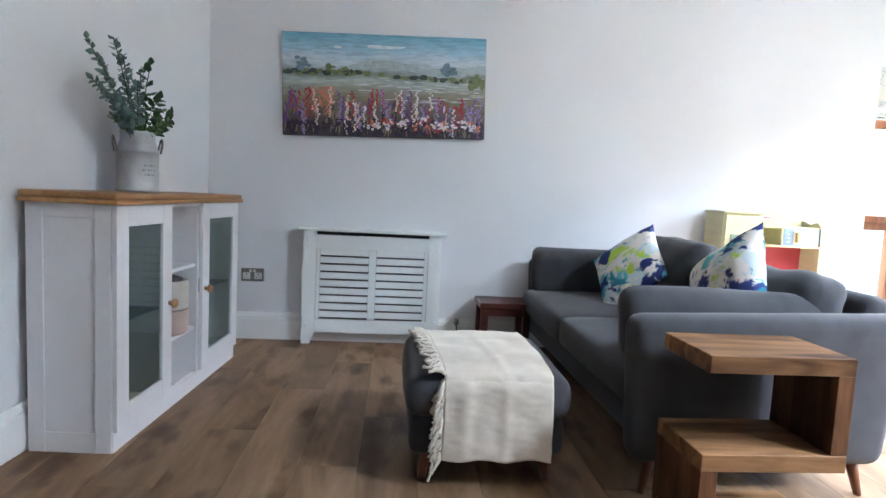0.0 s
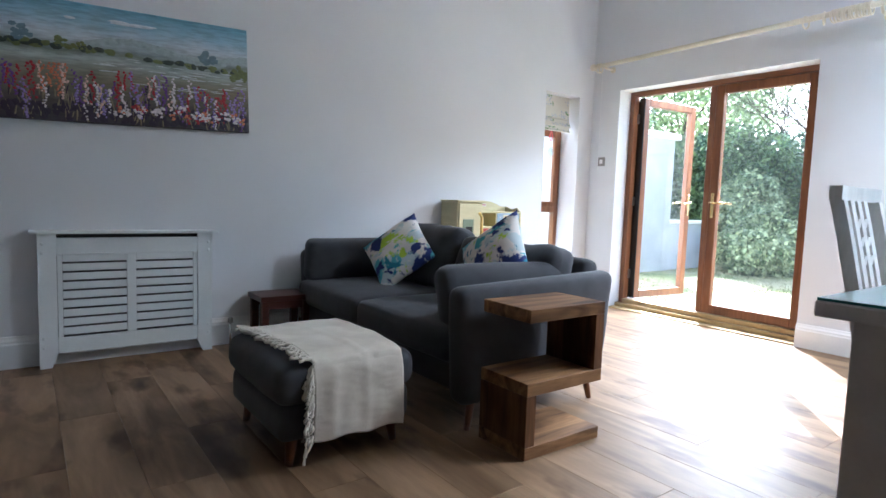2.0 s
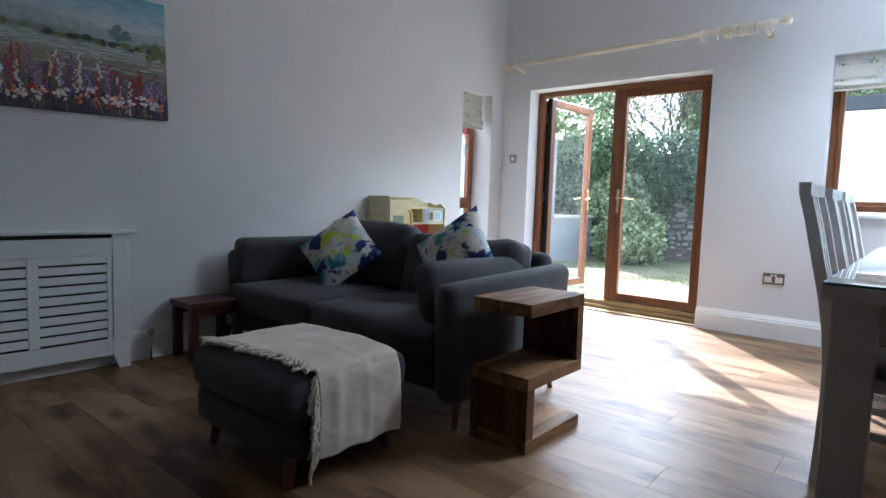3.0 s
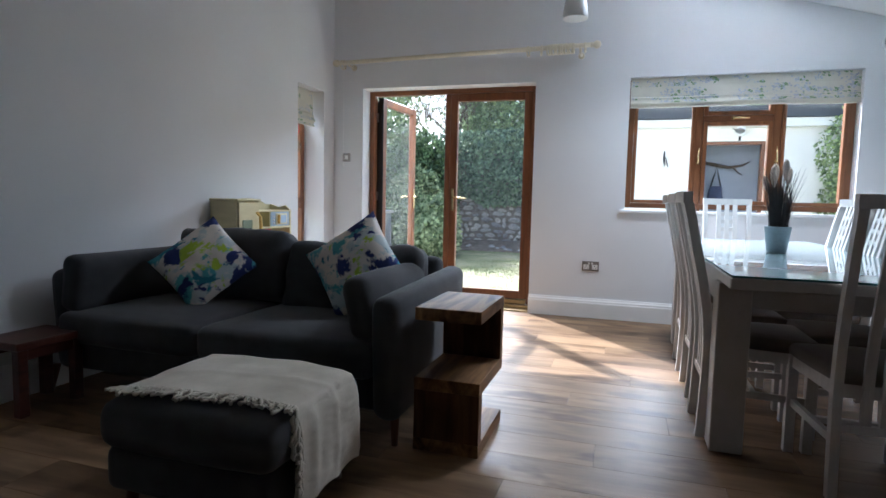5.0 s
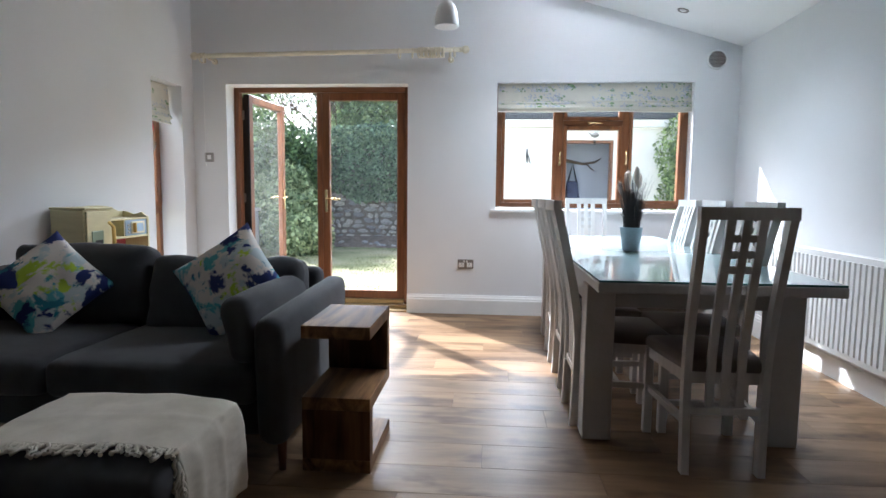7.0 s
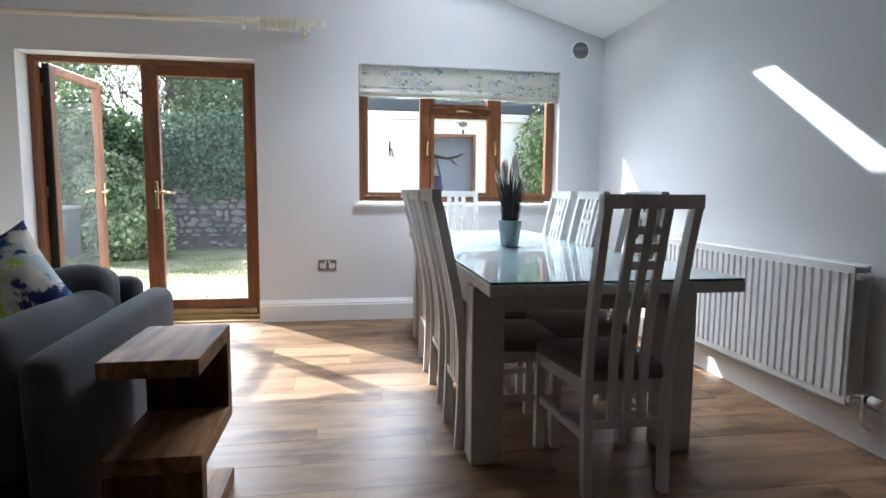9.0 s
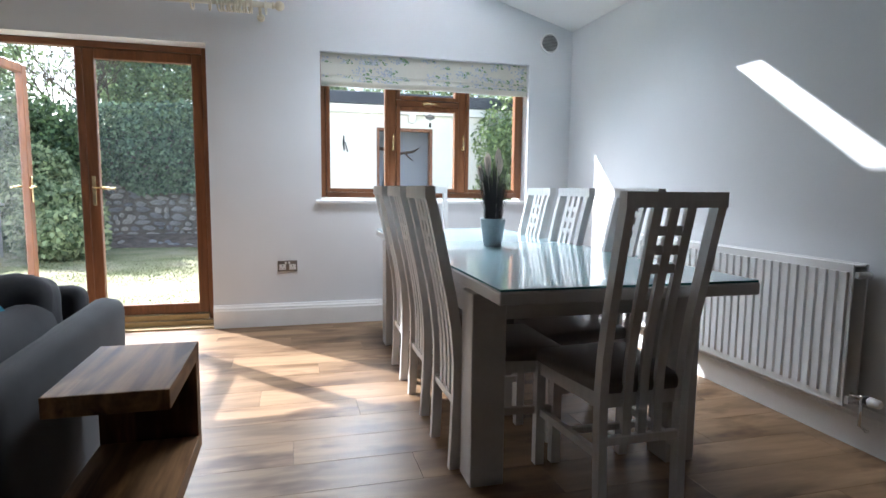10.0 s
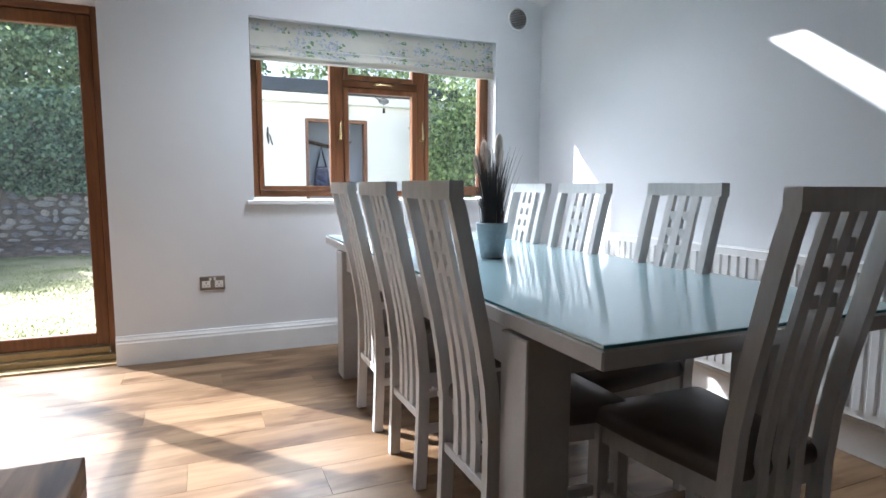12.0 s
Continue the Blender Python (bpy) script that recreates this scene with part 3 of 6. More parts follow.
soft(bm, (0, 0, 0), (0.86, 0.13, 0.29), 0.05, (0, 0.008, 0.0), 8, m=pose(1.33, 4.36, 0.56, 8, 0, 0), crease=0.004)
part("arm_cushion", bm, SOFA, sofa)
for x, y, dx, dy in ((0.93, 2.60, -0.025, -0.01), (1.68, 2.60, 0.035, -0.01), (0.93, 4.49, -0.025, 0.01), (1.68, 4.49, 0.035, 0.01)):
    bm = bmesh.new()
    tube(bm, [(x, y, 0.135), (x + dx, y + dy, 0.0)], 0.02, 12, [0.022, 0.013])
    part("leg", bm, LEG, sofa)


def paint_cushion(seed):
    """Broad wet brush marks on cream: lime in the middle, teal and navy to the corners."""
    m, n, l, b = nodes("painted_cushion")
    tc = n.new("ShaderNodeTexCoord")
    dist = n.new("ShaderNodeVectorMath")
    dist.operation = "LENGTH"
    l.new(tc.outputs["Object"], dist.inputs[0])
    cur = None
    for col, sc, lo, off, pull in (((0.50, 0.57, 0.58), 7.0, 0.565, 0.0, 0.2), ((0.10, 0.38, 0.45), 6.0, 0.645, 3.3, 0.5), ((0.42, 0.58, 0.05), 6.5, 0.560, 7.7, -0.4),
                                   ((0.03, 0.20, 0.28), 7.5, 0.70, 15.0, 0.6), ((0.015, 0.03, 0.15), 6.5, 0.72, 12.1, 0.9)):
        mp = n.new("ShaderNodeMapping")
        mp.inputs["Location"].default_value = (off + seed, off * 1.3, off * 0.7)
        mp.inputs["Scale"].default_value = (0.6, 1, 1)
        l.new(tc.outputs["Object"], mp.inputs["Vector"])
        t = n.new("ShaderNodeTexNoise")
        t.inputs["Scale"].default_value, t.inputs["Detail"].default_value, t.inputs["Roughness"].default_value, t.inputs["Distortion"].default_value = sc, 4, 0.62, 0.35
        l.new(mp.outputs["Vector"], t.inputs["Vector"])
        ad = n.new("ShaderNodeMath")
        ad.operation, ad.inputs[1].default_value = "MULTIPLY_ADD", pull
        l.new(dist.outputs["Value"], ad.inputs[0])
        l.new(t.outputs["Fac"], ad.inputs[2])
        r = ramp(n, [(lo - 0.01, (0, 0, 0)), (lo + 0.03, (1, 1, 1))])
        l.new(ad.outputs[0], r.inputs["Fac"])
        mx = n.new("ShaderNodeMixRGB")
        l.new(r.outputs["Color"], mx.inputs["Fac"])
        if cur is None:
            mx.inputs[1].default_value = (0.72, 0.67, 0.62, 1)
        else:
            l.new(cur, mx.inputs[1])
        mx.inputs[2].default_value = (*col, 1)
        cur = mx.outputs[0]
    l.new(cur, b.inputs["Base Color"])
    b.inputs["Roughness"].default_value = 0.9
    t = n.new("ShaderNodeTexNoise")
    t.inputs["Scale"].default_value = 700
    bp = n.new("ShaderNodeBump")
    bp.inputs["Strength"].default_value, bp.inputs["Distance"].default_value = 0.3, 0.001
    l.new(t.outputs["Fac"], bp.inputs["Height"])
    l.new(bp.outputs["Normal"], b.inputs["Normal"])
    return m


def pillow(bm, s, d, k=22, seed=0.0):
    """A square scatter cushion standing in the y-z plane: thin corners, fat middle."""
    for side in (-1, 1):
        g = []
        for i in range(k + 1):
            row = []
            for j in range(k + 1):
                u, v = -1 + 2 * i / k, -1 + 2 * j / k
                t = (max(0, 1 - abs(u) ** 2.6) * max(0, 1 - abs(v) ** 2.6)) ** 0.55
                pin = 1 - 0.07 * (1 - abs(v) ** 2) * abs(u) ** 3
                pin2 = 1 - 0.07 * (1 - abs(u) ** 2) * abs(v) ** 3
                w = noise.noise(Vector((u * 2.4 + seed, v * 2.4, side))) * 0.016 * t
                row.append(bm.verts.new((side * (t * d / 2) + w, u * s / 2 * pin, v * s / 2 * pin2)))
            g.append(row)
        for i in range(k):
            for j in range(k):
                f = bm.faces.new((g[i][j], g[i + 1][j], g[i + 1][j + 1], g[i][j + 1]))
                f.smooth = True
    bmesh.ops.remove_doubles(bm, verts=bm.verts[:], dist=0.0005)


def leaning(top, foot, turn=-0.05):
    """The place of a square cushion that stands on one corner and leans back."""
    top, foot = Vector(top), Vector(foot)
    up = (top - foot).normalized()
    face = Vector((1, turn, 0))
    face = (face - up * face.dot(up)).normalized()
    side = up.cross(face)
    m = Matrix((face, side, up)).transposed().to_4x4()
    m.translation = (top + foot) / 2
    return m @ pose(0, 0, 0, 45, 0, 0)


for i, (p, lab) in enumerate(((leaning((1.50, 3.98, 0.872), (1.235, 3.88, 0.415), 0.40), "square cushion with teal, navy and lime brush marks on the sofa"),
                              (leaning((1.51, 2.98, 0.945), (1.30, 3.06, 0.415)), "square navy-tipped cushion with lime marks against the sofa arm"))):
    bm = bmesh.new()
    pillow(bm, 0.43, 0.16, seed=i * 5.0)
    o = part("scatter_cushion", bm, paint_cushion(i * 2.7 + 1.0))
    o.matrix_basis = p
    tagged(o, lab, "cushion", "scatter cushions on the sofa")

# ---- footstool and throw ----
FX0, FX1, FY0, FY1 = 0.070, 0.655, 2.62, 3.25
stool = thing("footstool", pose((FX0 + FX1) / 2, (FY0 + FY1) / 2, 0), "charcoal grey fabric footstool on short wooden legs", "footstool")
w, d = FX1 - FX0, FY1 - FY0
bm = bmesh.new()
soft(bm, (0, 0, 0.310), (w, d, 0.155), 0.055, (0.008, 0.008, 0.022), 8, crease=0.004)
part("cushion", bm, SOFA, stool)
bm = bmesh.new()
soft(bm, (0, 0, 0.170), (w - 0.035, d - 0.035, 0.145), 0.035, n=5, crease=0.002)
part("base", bm, SOFA, stool)
for sx in (-1, 1):
    for sy in (-1, 1):
        bm = bmesh.new()
        x, y = sx * (w / 2 - 0.085), sy * (d / 2 - 0.075)
        tube(bm, [(x, y, 0.11), (x + sx * 0.015, y + sy * 0.012, 0)], 0.02, 12, [0.024, 0.015])
        part("leg", bm, LEG, stool)


def throw_point(u, v):
    """u runs along the cloth over the stool's near edge, v across it."""
    s = min(1.0, max(0.0, u / (FY1 - 0.03 - FY0)))
    x = 0.155 + 0.045 * s + v * (0.42 - 0.045 * s)
    ytop = FY1 - 0.03
    run = ytop - FY0
    sag = 0.004 * noise.noise(Vector((x * 9, u * 9, 1.3)))
    if u < run:
        edge = min(1.0, (run - u) / 0.06)
        fold = 0.004 * math.exp(-((v - 0.42 - 0.15 * s) / 0.05) ** 2) * (0.3 + 0.7 * s)
        z = 0.402 + 0.014 * math.sin(math.pi * s) - 0.012 * (1 - edge) ** 2 + sag * 1.6 + fold
        return Vector((x, ytop - u, z))
    w0 = u - run
    fold = 0.004 * math.exp(-((v - 0.57) / 0.05) ** 2) + 0.006 * math.exp(-((v - 0.2) / 0.06) ** 2)
    y = FY0 - 0.014 - 0.003 * math.sin(x * 23) * min(1, w0 * 5) + 0.02 * math.exp(-w0 * 30) - fold
    y += 0.004 * noise.noise(Vector((x * 14, w0 * 14, 4.0))) + 0.0022 * noise.noise(Vector((x * 22, w0 * 90, 2.0)))
    return Vector((x + 0.02 * w0 * (v - 0.3), y - 0.006 * math.sin(w0 * 9), 0.393 - w0 - 0.012 * math.exp(-w0 * 40)))


throw = thing("throw_blanket", pose(0, 0, 0), "cream woven throw with a knotted fringe, draped over the footstool", "blanket")
bm = bmesh.new()
KU, KV = 110, 40
LEN_T = (FY1 - 0.03 - FY0) + 0.29
g = [[bm.verts.new(throw_point(LEN_T * i / KU + 0.005 * math.sin(j * 0.33) * (i / KU), j / KV)) for j in range(KV + 1)] for i in range(KU + 1)]
for i in range(KU):
    for j in range(KV):
        f = bm.faces.new((g[i][j], g[i][j + 1], g[i + 1][j + 1], g[i + 1][j]))
        f.smooth = True
cloth = part("cloth", bm, THROW, throw)
sm = cloth.modifiers.new("thickness", "SOLIDIFY")
sm.thickness, sm.offset = 0.007, 1
bm = bmesh.new()
rng = random.Random(8)
for i in range(96):
    u = LEN_T * (i + 0.5) / 96
    p = throw_point(u, 0) + Vector((0, 0, 0.004))
    top = u < FY1 - 0.03 - FY0
    pts = [p]
    ln = rng.uniform(0.045, 0.075) if top else rng.uniform(0.06, 0.10)
    dirv = Vector((-0.75, rng.uniform(-0.8, 0.5), 0)) if top else Vector((-0.5, -0.16 + rng.uniform(-0.1, 0.1), -1.0))
    for k in range(1, 6):
        q = p + dirv.normalized() * ln * k / 5 + Vector((0, rng.uniform(-0.008, 0.008), rng.uniform(-0.002, 0.006) if top else rng.uniform(-0.004, 0.004)))
        if top:
            q.z = max(q.z, 0.411)
        pts.append(q)
    tube(bm, pts, 0.004, 6, [0.004, 0.0075, 0.0055, 0.005, 0.0045, 0.006])
part("fringe", bm, THROW, throw, kind="stuff")

# ---- S-shaped side table ----
st = thing("side_table", pose(0.904, 2.234, 0), "S-shaped side table of dark sheesham wood, by the sofa arm", "side table")
D, W, H, TH = 0.275, 0.438, 0.592, 0.052
boxes("top", [(0, W, 0, D, H - TH, H)], SHEESHAM, st, bevel=0.002)
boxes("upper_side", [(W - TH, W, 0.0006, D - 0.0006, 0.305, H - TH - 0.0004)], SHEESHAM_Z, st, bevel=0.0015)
boxes("shelf", [(0, W, 0, D, 0.305 - TH, 0.3046)], SHEESHAM, st, bevel=0.002)
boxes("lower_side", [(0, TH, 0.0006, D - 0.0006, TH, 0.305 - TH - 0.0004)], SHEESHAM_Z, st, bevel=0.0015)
boxes("foot", [(0, W, 0, D, 0, TH - 0.0004)], SHEESHAM, st, bevel=0.002)

# ---- small stool by the wall ----
ls = thing("low_stool", pose(0.56, 4.245, 0), "small dark red-brown wooden stool against the wall", "stool")
ww, dd, hh = 0.34, 0.27, 0.345
boxes("top", [(0, ww, 0, dd, hh - 0.035, hh)], MAHOGANY, ls, bevel=0.004)
for x in (0.012, ww - 0.057):
    for y in (0.012, dd - 0.057):
        boxes("leg", [(x, x + 0.045, y, y + 0.045, 0, hh - 0.0355)], MAHOGANY, ls, bevel=0.003)
for y in (0.02, dd - 0.035):
    boxes("apron", [(0.058, ww - 0.058, y, y + 0.015, hh - 0.085, hh - 0.0355)], MAHOGANY, ls)
# ---- french doors ----
door = tagged(new("door_1"), "brown timber-effect french doors with full glass, one leaf open to the garden", "door", kind="structure")
FX = 4.165
boxes("door_frame", [(FX, FX + 0.075, DY0, DY0 + 0.052, 0.035, DZ), (FX, FX + 0.075, DY1 - 0.052, DY1, 0.035, DZ)], OAKGRAIN, door, bevel=0.004)
boxes("door_head", [(FX, FX + 0.075, DY0 + 0.053, DY1 - 0.053, DZ - 0.045, DZ)], OAKGRAIN_Y, door, bevel=0.004)
BRONZE = mat("threshold_metal", (0.42, 0.31, 0.16), 0.4, 0.6, vary=0.12)
boxes("threshold", [(4.00, 4.30, DY0, DY1, -0.03, 0.012), (4.10, FX - 0.001, DY0 + 0.003, DY1 - 0.003, 0.0125, 0.045), (FX - 0.02, FX + 0.09, DY0 + 0.053, DY1 - 0.053, 0.0455, 0.085)], BRONZE, door, bevel=0.003)


def leaf(name, label, width, m, handle_side):
    """A glazed leaf in its own y-z plane, hinge edge at y = 0."""
    lf = part(name, leaf_frame(width, 1.962), OAKGRAIN, door, label)
    lf.matrix_basis = m
    bm = bmesh.new()
    box(bm, 0.024, 0.034, 0.070, width - 0.070, 0.075, 1.892)
    g = part("pane", bm, LEAF_PANES.pop(0), lf)
    g.visible_shadow = False
    bm = bmesh.new()
    yh = width - 0.035
    for s in (-1, 1):
        xo = 0.058 if s > 0 else -0.001
        box(bm, xo - (0.007 if s < 0 else 0), xo + (0.007 if s > 0 else 0), yh - 0.014, yh + 0.014, 0.83, 1.05, bevel=0.003)
        xe = xo + s * 0.04
        tube(bm, [(xo, yh, 0.965), (xe, yh, 0.965), (xe + s * 0.004, yh - 0.02, 0.966), (xe, yh - 0.06, 0.962), (xe, yh - 0.115, 0.958)], 0.008, 10)
    part("handle", bm, BRASS, lf, "brass lever handle")
    return lf


def leaf_frame(width, h):
    bm = bmesh.new()
    for r in ((0, 0.057, 0, 0.072, 0, h), (0, 0.057, width - 0.072, width, 0, h), (0.001, 0.056, 0.072, width - 0.072, 0, 0.075), (0.001, 0.056, 0.072, width - 0.072, h - 0.072, h)):
        box(bm, *r, bevel=0.005)
    return bm


# A trace of pale translucence puts a faint bluish haze into this pane.
HAZY = glass("hazy_pane", haze=0.002)
LW = 0.795
LEAF_PANES = [HAZY, PANE]
shut = leaf("door_leaf", "closed glazed door leaf", LW, pose(FX + 0.012, DY0 + 0.054, 0.09), 1)
bm = bmesh.new()
box(bm, -0.006, 0.06, LW - 0.002, LW + 0.05, 0.0, 1.962, bevel=0.005)
part("door_stile", bm, OAKGRAIN, shut)
open_leaf = leaf("door_leaf", "open glazed door leaf", LW, pose(FX + 0.085, DY1 - 0.060, 0.09, 0, 0, -94.5), 1)
bm = bmesh.new()
box(bm, 0.0, 0.057, -0.0055, -0.0006, 0.0, 1.96)
part("gasket", bm, BLACK, open_leaf, "black rubber gasket")
boxes("door_gasket", [(FX + 0.0755, FX + 0.11, DY1 - 0.062, DY1 - 0.044, 0.09, 2.02)], BLACK, door)
for z in (0.33, 1.05, 1.85):
    bm = bmesh.new()
    tube(bm, [(FX + 0.065, DY1 - 0.058, z - 0.045), (FX + 0.065, DY1 - 0.058, z + 0.045)], 0.009, 10)
    box(bm, FX + 0.05, FX + 0.07, DY1 - 0.07, DY1 - 0.053, z - 0.04, z + 0.04)
    part("hinge", bm, METAL, door)

# ---- window over the table ----
win = tagged(new("window_1"), kind="structure")
AX = 4.12
boxes("window_frame", [(AX, AX + 0.07, WY0, WY0 + 0.045, WZ0 + 0.02, WZ1), (AX, AX + 0.07, WY1 - 0.045, WY1, WZ0 + 0.02, WZ1)], OAKGRAIN, win, bevel=0.004)
boxes("window_rail", [(AX, AX + 0.07, WY0 + 0.0455, WY1 - 0.0455, WZ0 + 0.02, WZ0 + 0.062), (AX, AX + 0.07, WY0 + 0.0455, WY1 - 0.0455, WZ1 - 0.045, WZ1)], OAKGRAIN_Y, win, bevel=0.004)
boxes("mullion", [(AX - 0.002, AX + 0.072, 1.115, 1.175, WZ0 + 0.0625, WZ1 - 0.0455), (AX - 0.002, AX + 0.072, 0.525, 0.585, WZ0 + 0.0625, WZ1 - 0.0455)], OAKGRAIN, win, bevel=0.004)
boxes("transom", [(AX - 0.002, AX + 0.072, 0.5855, 1.1145, 1.735, 1.785)], OAKGRAIN_Y, win, bevel=0.004)


def casement(y0, y1, z0, z1, w, name="casement"):
    c = part(name, bmesh_frame(AX - 0.014, AX + 0.045, y0, y1, z0, z1, w), OAKGRAIN, win)
    bm = bmesh.new()
    box(bm, AX + 0.014, AX + 0.024, y0 + w - 0.004, y1 - w + 0.004, z0 + w - 0.004, z1 - w + 0.004)
    g = part("pane", bm, PANE, c)
    g.visible_shadow = False
    return c


def bmesh_frame(x0, x1, y0, y1, z0, z1, w):
    bm = bmesh.new()
    for r in ((x0, x1, y0, y0 + w, z0, z1), (x0, x1, y1 - w, y1, z0, z1), (x0 + 0.001, x1 - 0.001, y0 + w, y1 - w, z0, z0 + w), (x0 + 0.001, x1 - 0.001, y0 + w, y1 - w, z1 - w, z1)):
        box(bm, *r, bevel=0.004)
    return bm


casement(1.176, WY1 - 0.046, WZ0 + 0.063, WZ1 - 0.046, 0.03)
casement(WY0 + 0.046, 0.524, WZ0 + 0.063, WZ1 - 0.046, 0.03)
mid = casement(0.586, 1.114, WZ0 + 0.063, 1.734, 0.034)
top = casement(0.586, 1.114, 1.786, WZ1 - 0.046, 0.034, "top_light")
for nm, own, pts in (("handle", mid, [(AX - 0.02, 1.145, 1.39), (AX - 0.045, 1.145, 1.39), (AX - 0.045, 1.145, 1.45), (AX - 0.04, 1.140, 1.51)]),
                     ("handle", mid, [(AX - 0.02, 0.552, 1.40), (AX - 0.045, 0.552, 1.40), (AX - 0.045, 0.552, 1.44), (AX - 0.04, 0.556, 1.52)]),
                     ("handle", top, [(AX - 0.02, 0.89, 1.76), (AX - 0.045, 0.89, 1.76), (AX - 0.045, 0.85, 1.762), (AX - 0.04, 0.77, 1.757)])):
    bm = bmesh.new()
    tube(bm, pts, 0.008, 10, [0.013, 0.009, 0.008, 0.007])
    tube(bm, [(pts[0][0] + 0.008, *pts[0][1:]), (pts[0][0] - 0.004, *pts[0][1:])], 0.014, 12)
    part(nm, bm, BRASS, own, "brass window handle")
boxes("window_sill", [(EX - 0.028, AX - 0.0005, WY0 - 0.045, WY1 + 0.045, WZ0 - 0.026, WZ0 + 0.001)], WHITE, win, bevel=0.005)

# ---- narrow window in the north wall ----
win2 = tagged(new("window_2"), kind="structure")
BY = NY + 0.22
boxes("window_frame", [(VX0, VX0 + 0.05, BY, BY + 0.07, VZ0 + 0.02, VZ1), (VX1 - 0.05, VX1, BY, BY + 0.07, VZ0 + 0.02, VZ1), (VX0 + 0.0505, VX1 - 0.0505, BY, BY + 0.07, VZ0 + 0.02, VZ0 + 0.07),
                       (VX0 + 0.0505, VX1 - 0.0505, BY, BY + 0.07, 0.91, 0.97), (VX0 + 0.0505, VX1 - 0.0505, BY, BY + 0.07, VZ1 - 0.05, VZ1), (VX0 + 0.0505, VX1 - 0.0505, BY, BY + 0.07, 1.70, 1.76)], OAKGRAIN, win2, bevel=0.004)
bm = bmesh.new()
for r in ((VX0 + 0.040, VX0 + 0.100, 0.965, 1.72), (VX1 - 0.105, VX1 - 0.040, 0.965, 1.72), (VX0 + 0.1005, VX1 - 0.1055, 0.965, 1.02), (VX0 + 0.1005, VX1 - 0.1055, 1.66, 1.72)):
    box(bm, r[0], r[1], BY - 0.022, BY - 0.0005, r[2], r[3], bevel=0.004)
part("casement", bm, OAKGRAIN, win2)
for z0, z1 in ((VZ0 + 0.068, 0.912), (0.97, 1.70), (1.76, VZ1 - 0.05)):
    g = boxes("pane", [(VX0 + 0.048, VX1 - 0.048, BY + 0.02, BY + 0.03, z0, z1)], PANE, win2)
    g.visible_shadow = False
boxes("window_sill", [(VX0 - 0.02, VX1 + 0.02, NY - 0.02, BY - 0.0005, VZ0 - 0.024, VZ0 + 0.001)], WHITE, win2, bevel=0.004)


# ---- roman blinds ----
def cloth_paint(name, color, through_light=0.22, **extra):
    m = mat(name, color, 0.9, bump=0.3, bump_scale=500, **extra)
    n, l = m.node_tree.nodes, m.node_tree.links
    tr, mx = n.new("ShaderNodeBsdfTranslucent"), n.new("ShaderNodeMixShader")
    tr.inputs["Color"].default_value = (*color, 1)
    mx.inputs[0].default_value = through_light
    l.new(n["Principled BSDF"].outputs[0], mx.inputs[1])
    l.new(tr.outputs[0], mx.inputs[2])
    l.new(mx.outputs[0], n["Material Output"].inputs["Surface"])
    return m


LINEN = cloth_paint("cream_linen", (0.68, 0.66, 0.59), vary=0.04, scale=9)
PRINTS = [cloth_paint("printed_" + k, c, vary=0.2, scale=60) for k, c in (("blue", (0.47, 0.51, 0.60)), ("pale_blue", (0.57, 0.59, 0.63)), ("green", (0.22, 0.34, 0.19)), ("sage", (0.38, 0.46, 0.33)))]


def floral(width, prof, rng, density):
    """Sprays of blue blossom and pairs of green leaves, printed just proud of the cloth."""
    bms = [bmesh.new() for _ in PRINTS]
    seg = []
    for (ya, za), (yb, zb) in zip(prof, prof[1:]):
        ln = math.hypot(yb - ya, zb - za)
        if ln > 0.025 and zb < za:
            seg.append((ya, za, yb, zb, ln))

    def petal(k, sg, x, d, ang, lg, wd):
        ya, za, yb, zb, ln = sg
        pts = [(0, -lg / 2), (wd / 2, -lg * 0.1), (wd * 0.3, lg * 0.3), (0, lg / 2), (-wd * 0.3, lg * 0.3), (-wd / 2, -lg * 0.1)]
        vs = []
        for a, b2 in pts:
            px = x + a * math.cos(ang) - b2 * math.sin(ang)
            pd = d + a * math.sin(ang) + b2 * math.cos(ang)
            px, pd = min(width - 0.004, max(0.004, px)), min(ln - 0.002, max(0.002, pd))
            t = pd / ln
            y, z = ya + (yb - ya) * t, za + (zb - za) * t
            vs.append(bms[k].verts.new((px, y - 0.003 * math.sin(px * 9 + z * 30) - 0.0028, z - 0.004 * math.sin(px * 5.0) * 0.5)))
        bms[k].faces.new(vs)

    for sg in seg:
        ln = sg[4]
        for i in range(max(2, int(width * density))):
            x, d = rng.uniform(0, width), rng.uniform(0, ln)
            lean = rng.uniform(-0.6, 0.6)
            for j in range(16):
                petal(rng.randint(0, 1), sg, x + rng.gauss(0, 0.034), d + rng.gauss(0, 0.018), rng.uniform(0, 3.1), rng.uniform(0.014, 0.026), 0.014)
            for j in range(rng.randint(2, 5)):
                a = lean + rng.choice((-1, 1)) * rng.uniform(0.5, 1.6)
                petal(rng.choice((2, 2, 3)), sg, x + 0.045 + rng.uniform(-0.02, 0.03), d + rng.uniform(-0.02, 0.02), a, rng.uniform(0.024, 0.038), rng.uniform(0.014, 0.021))
    return bms


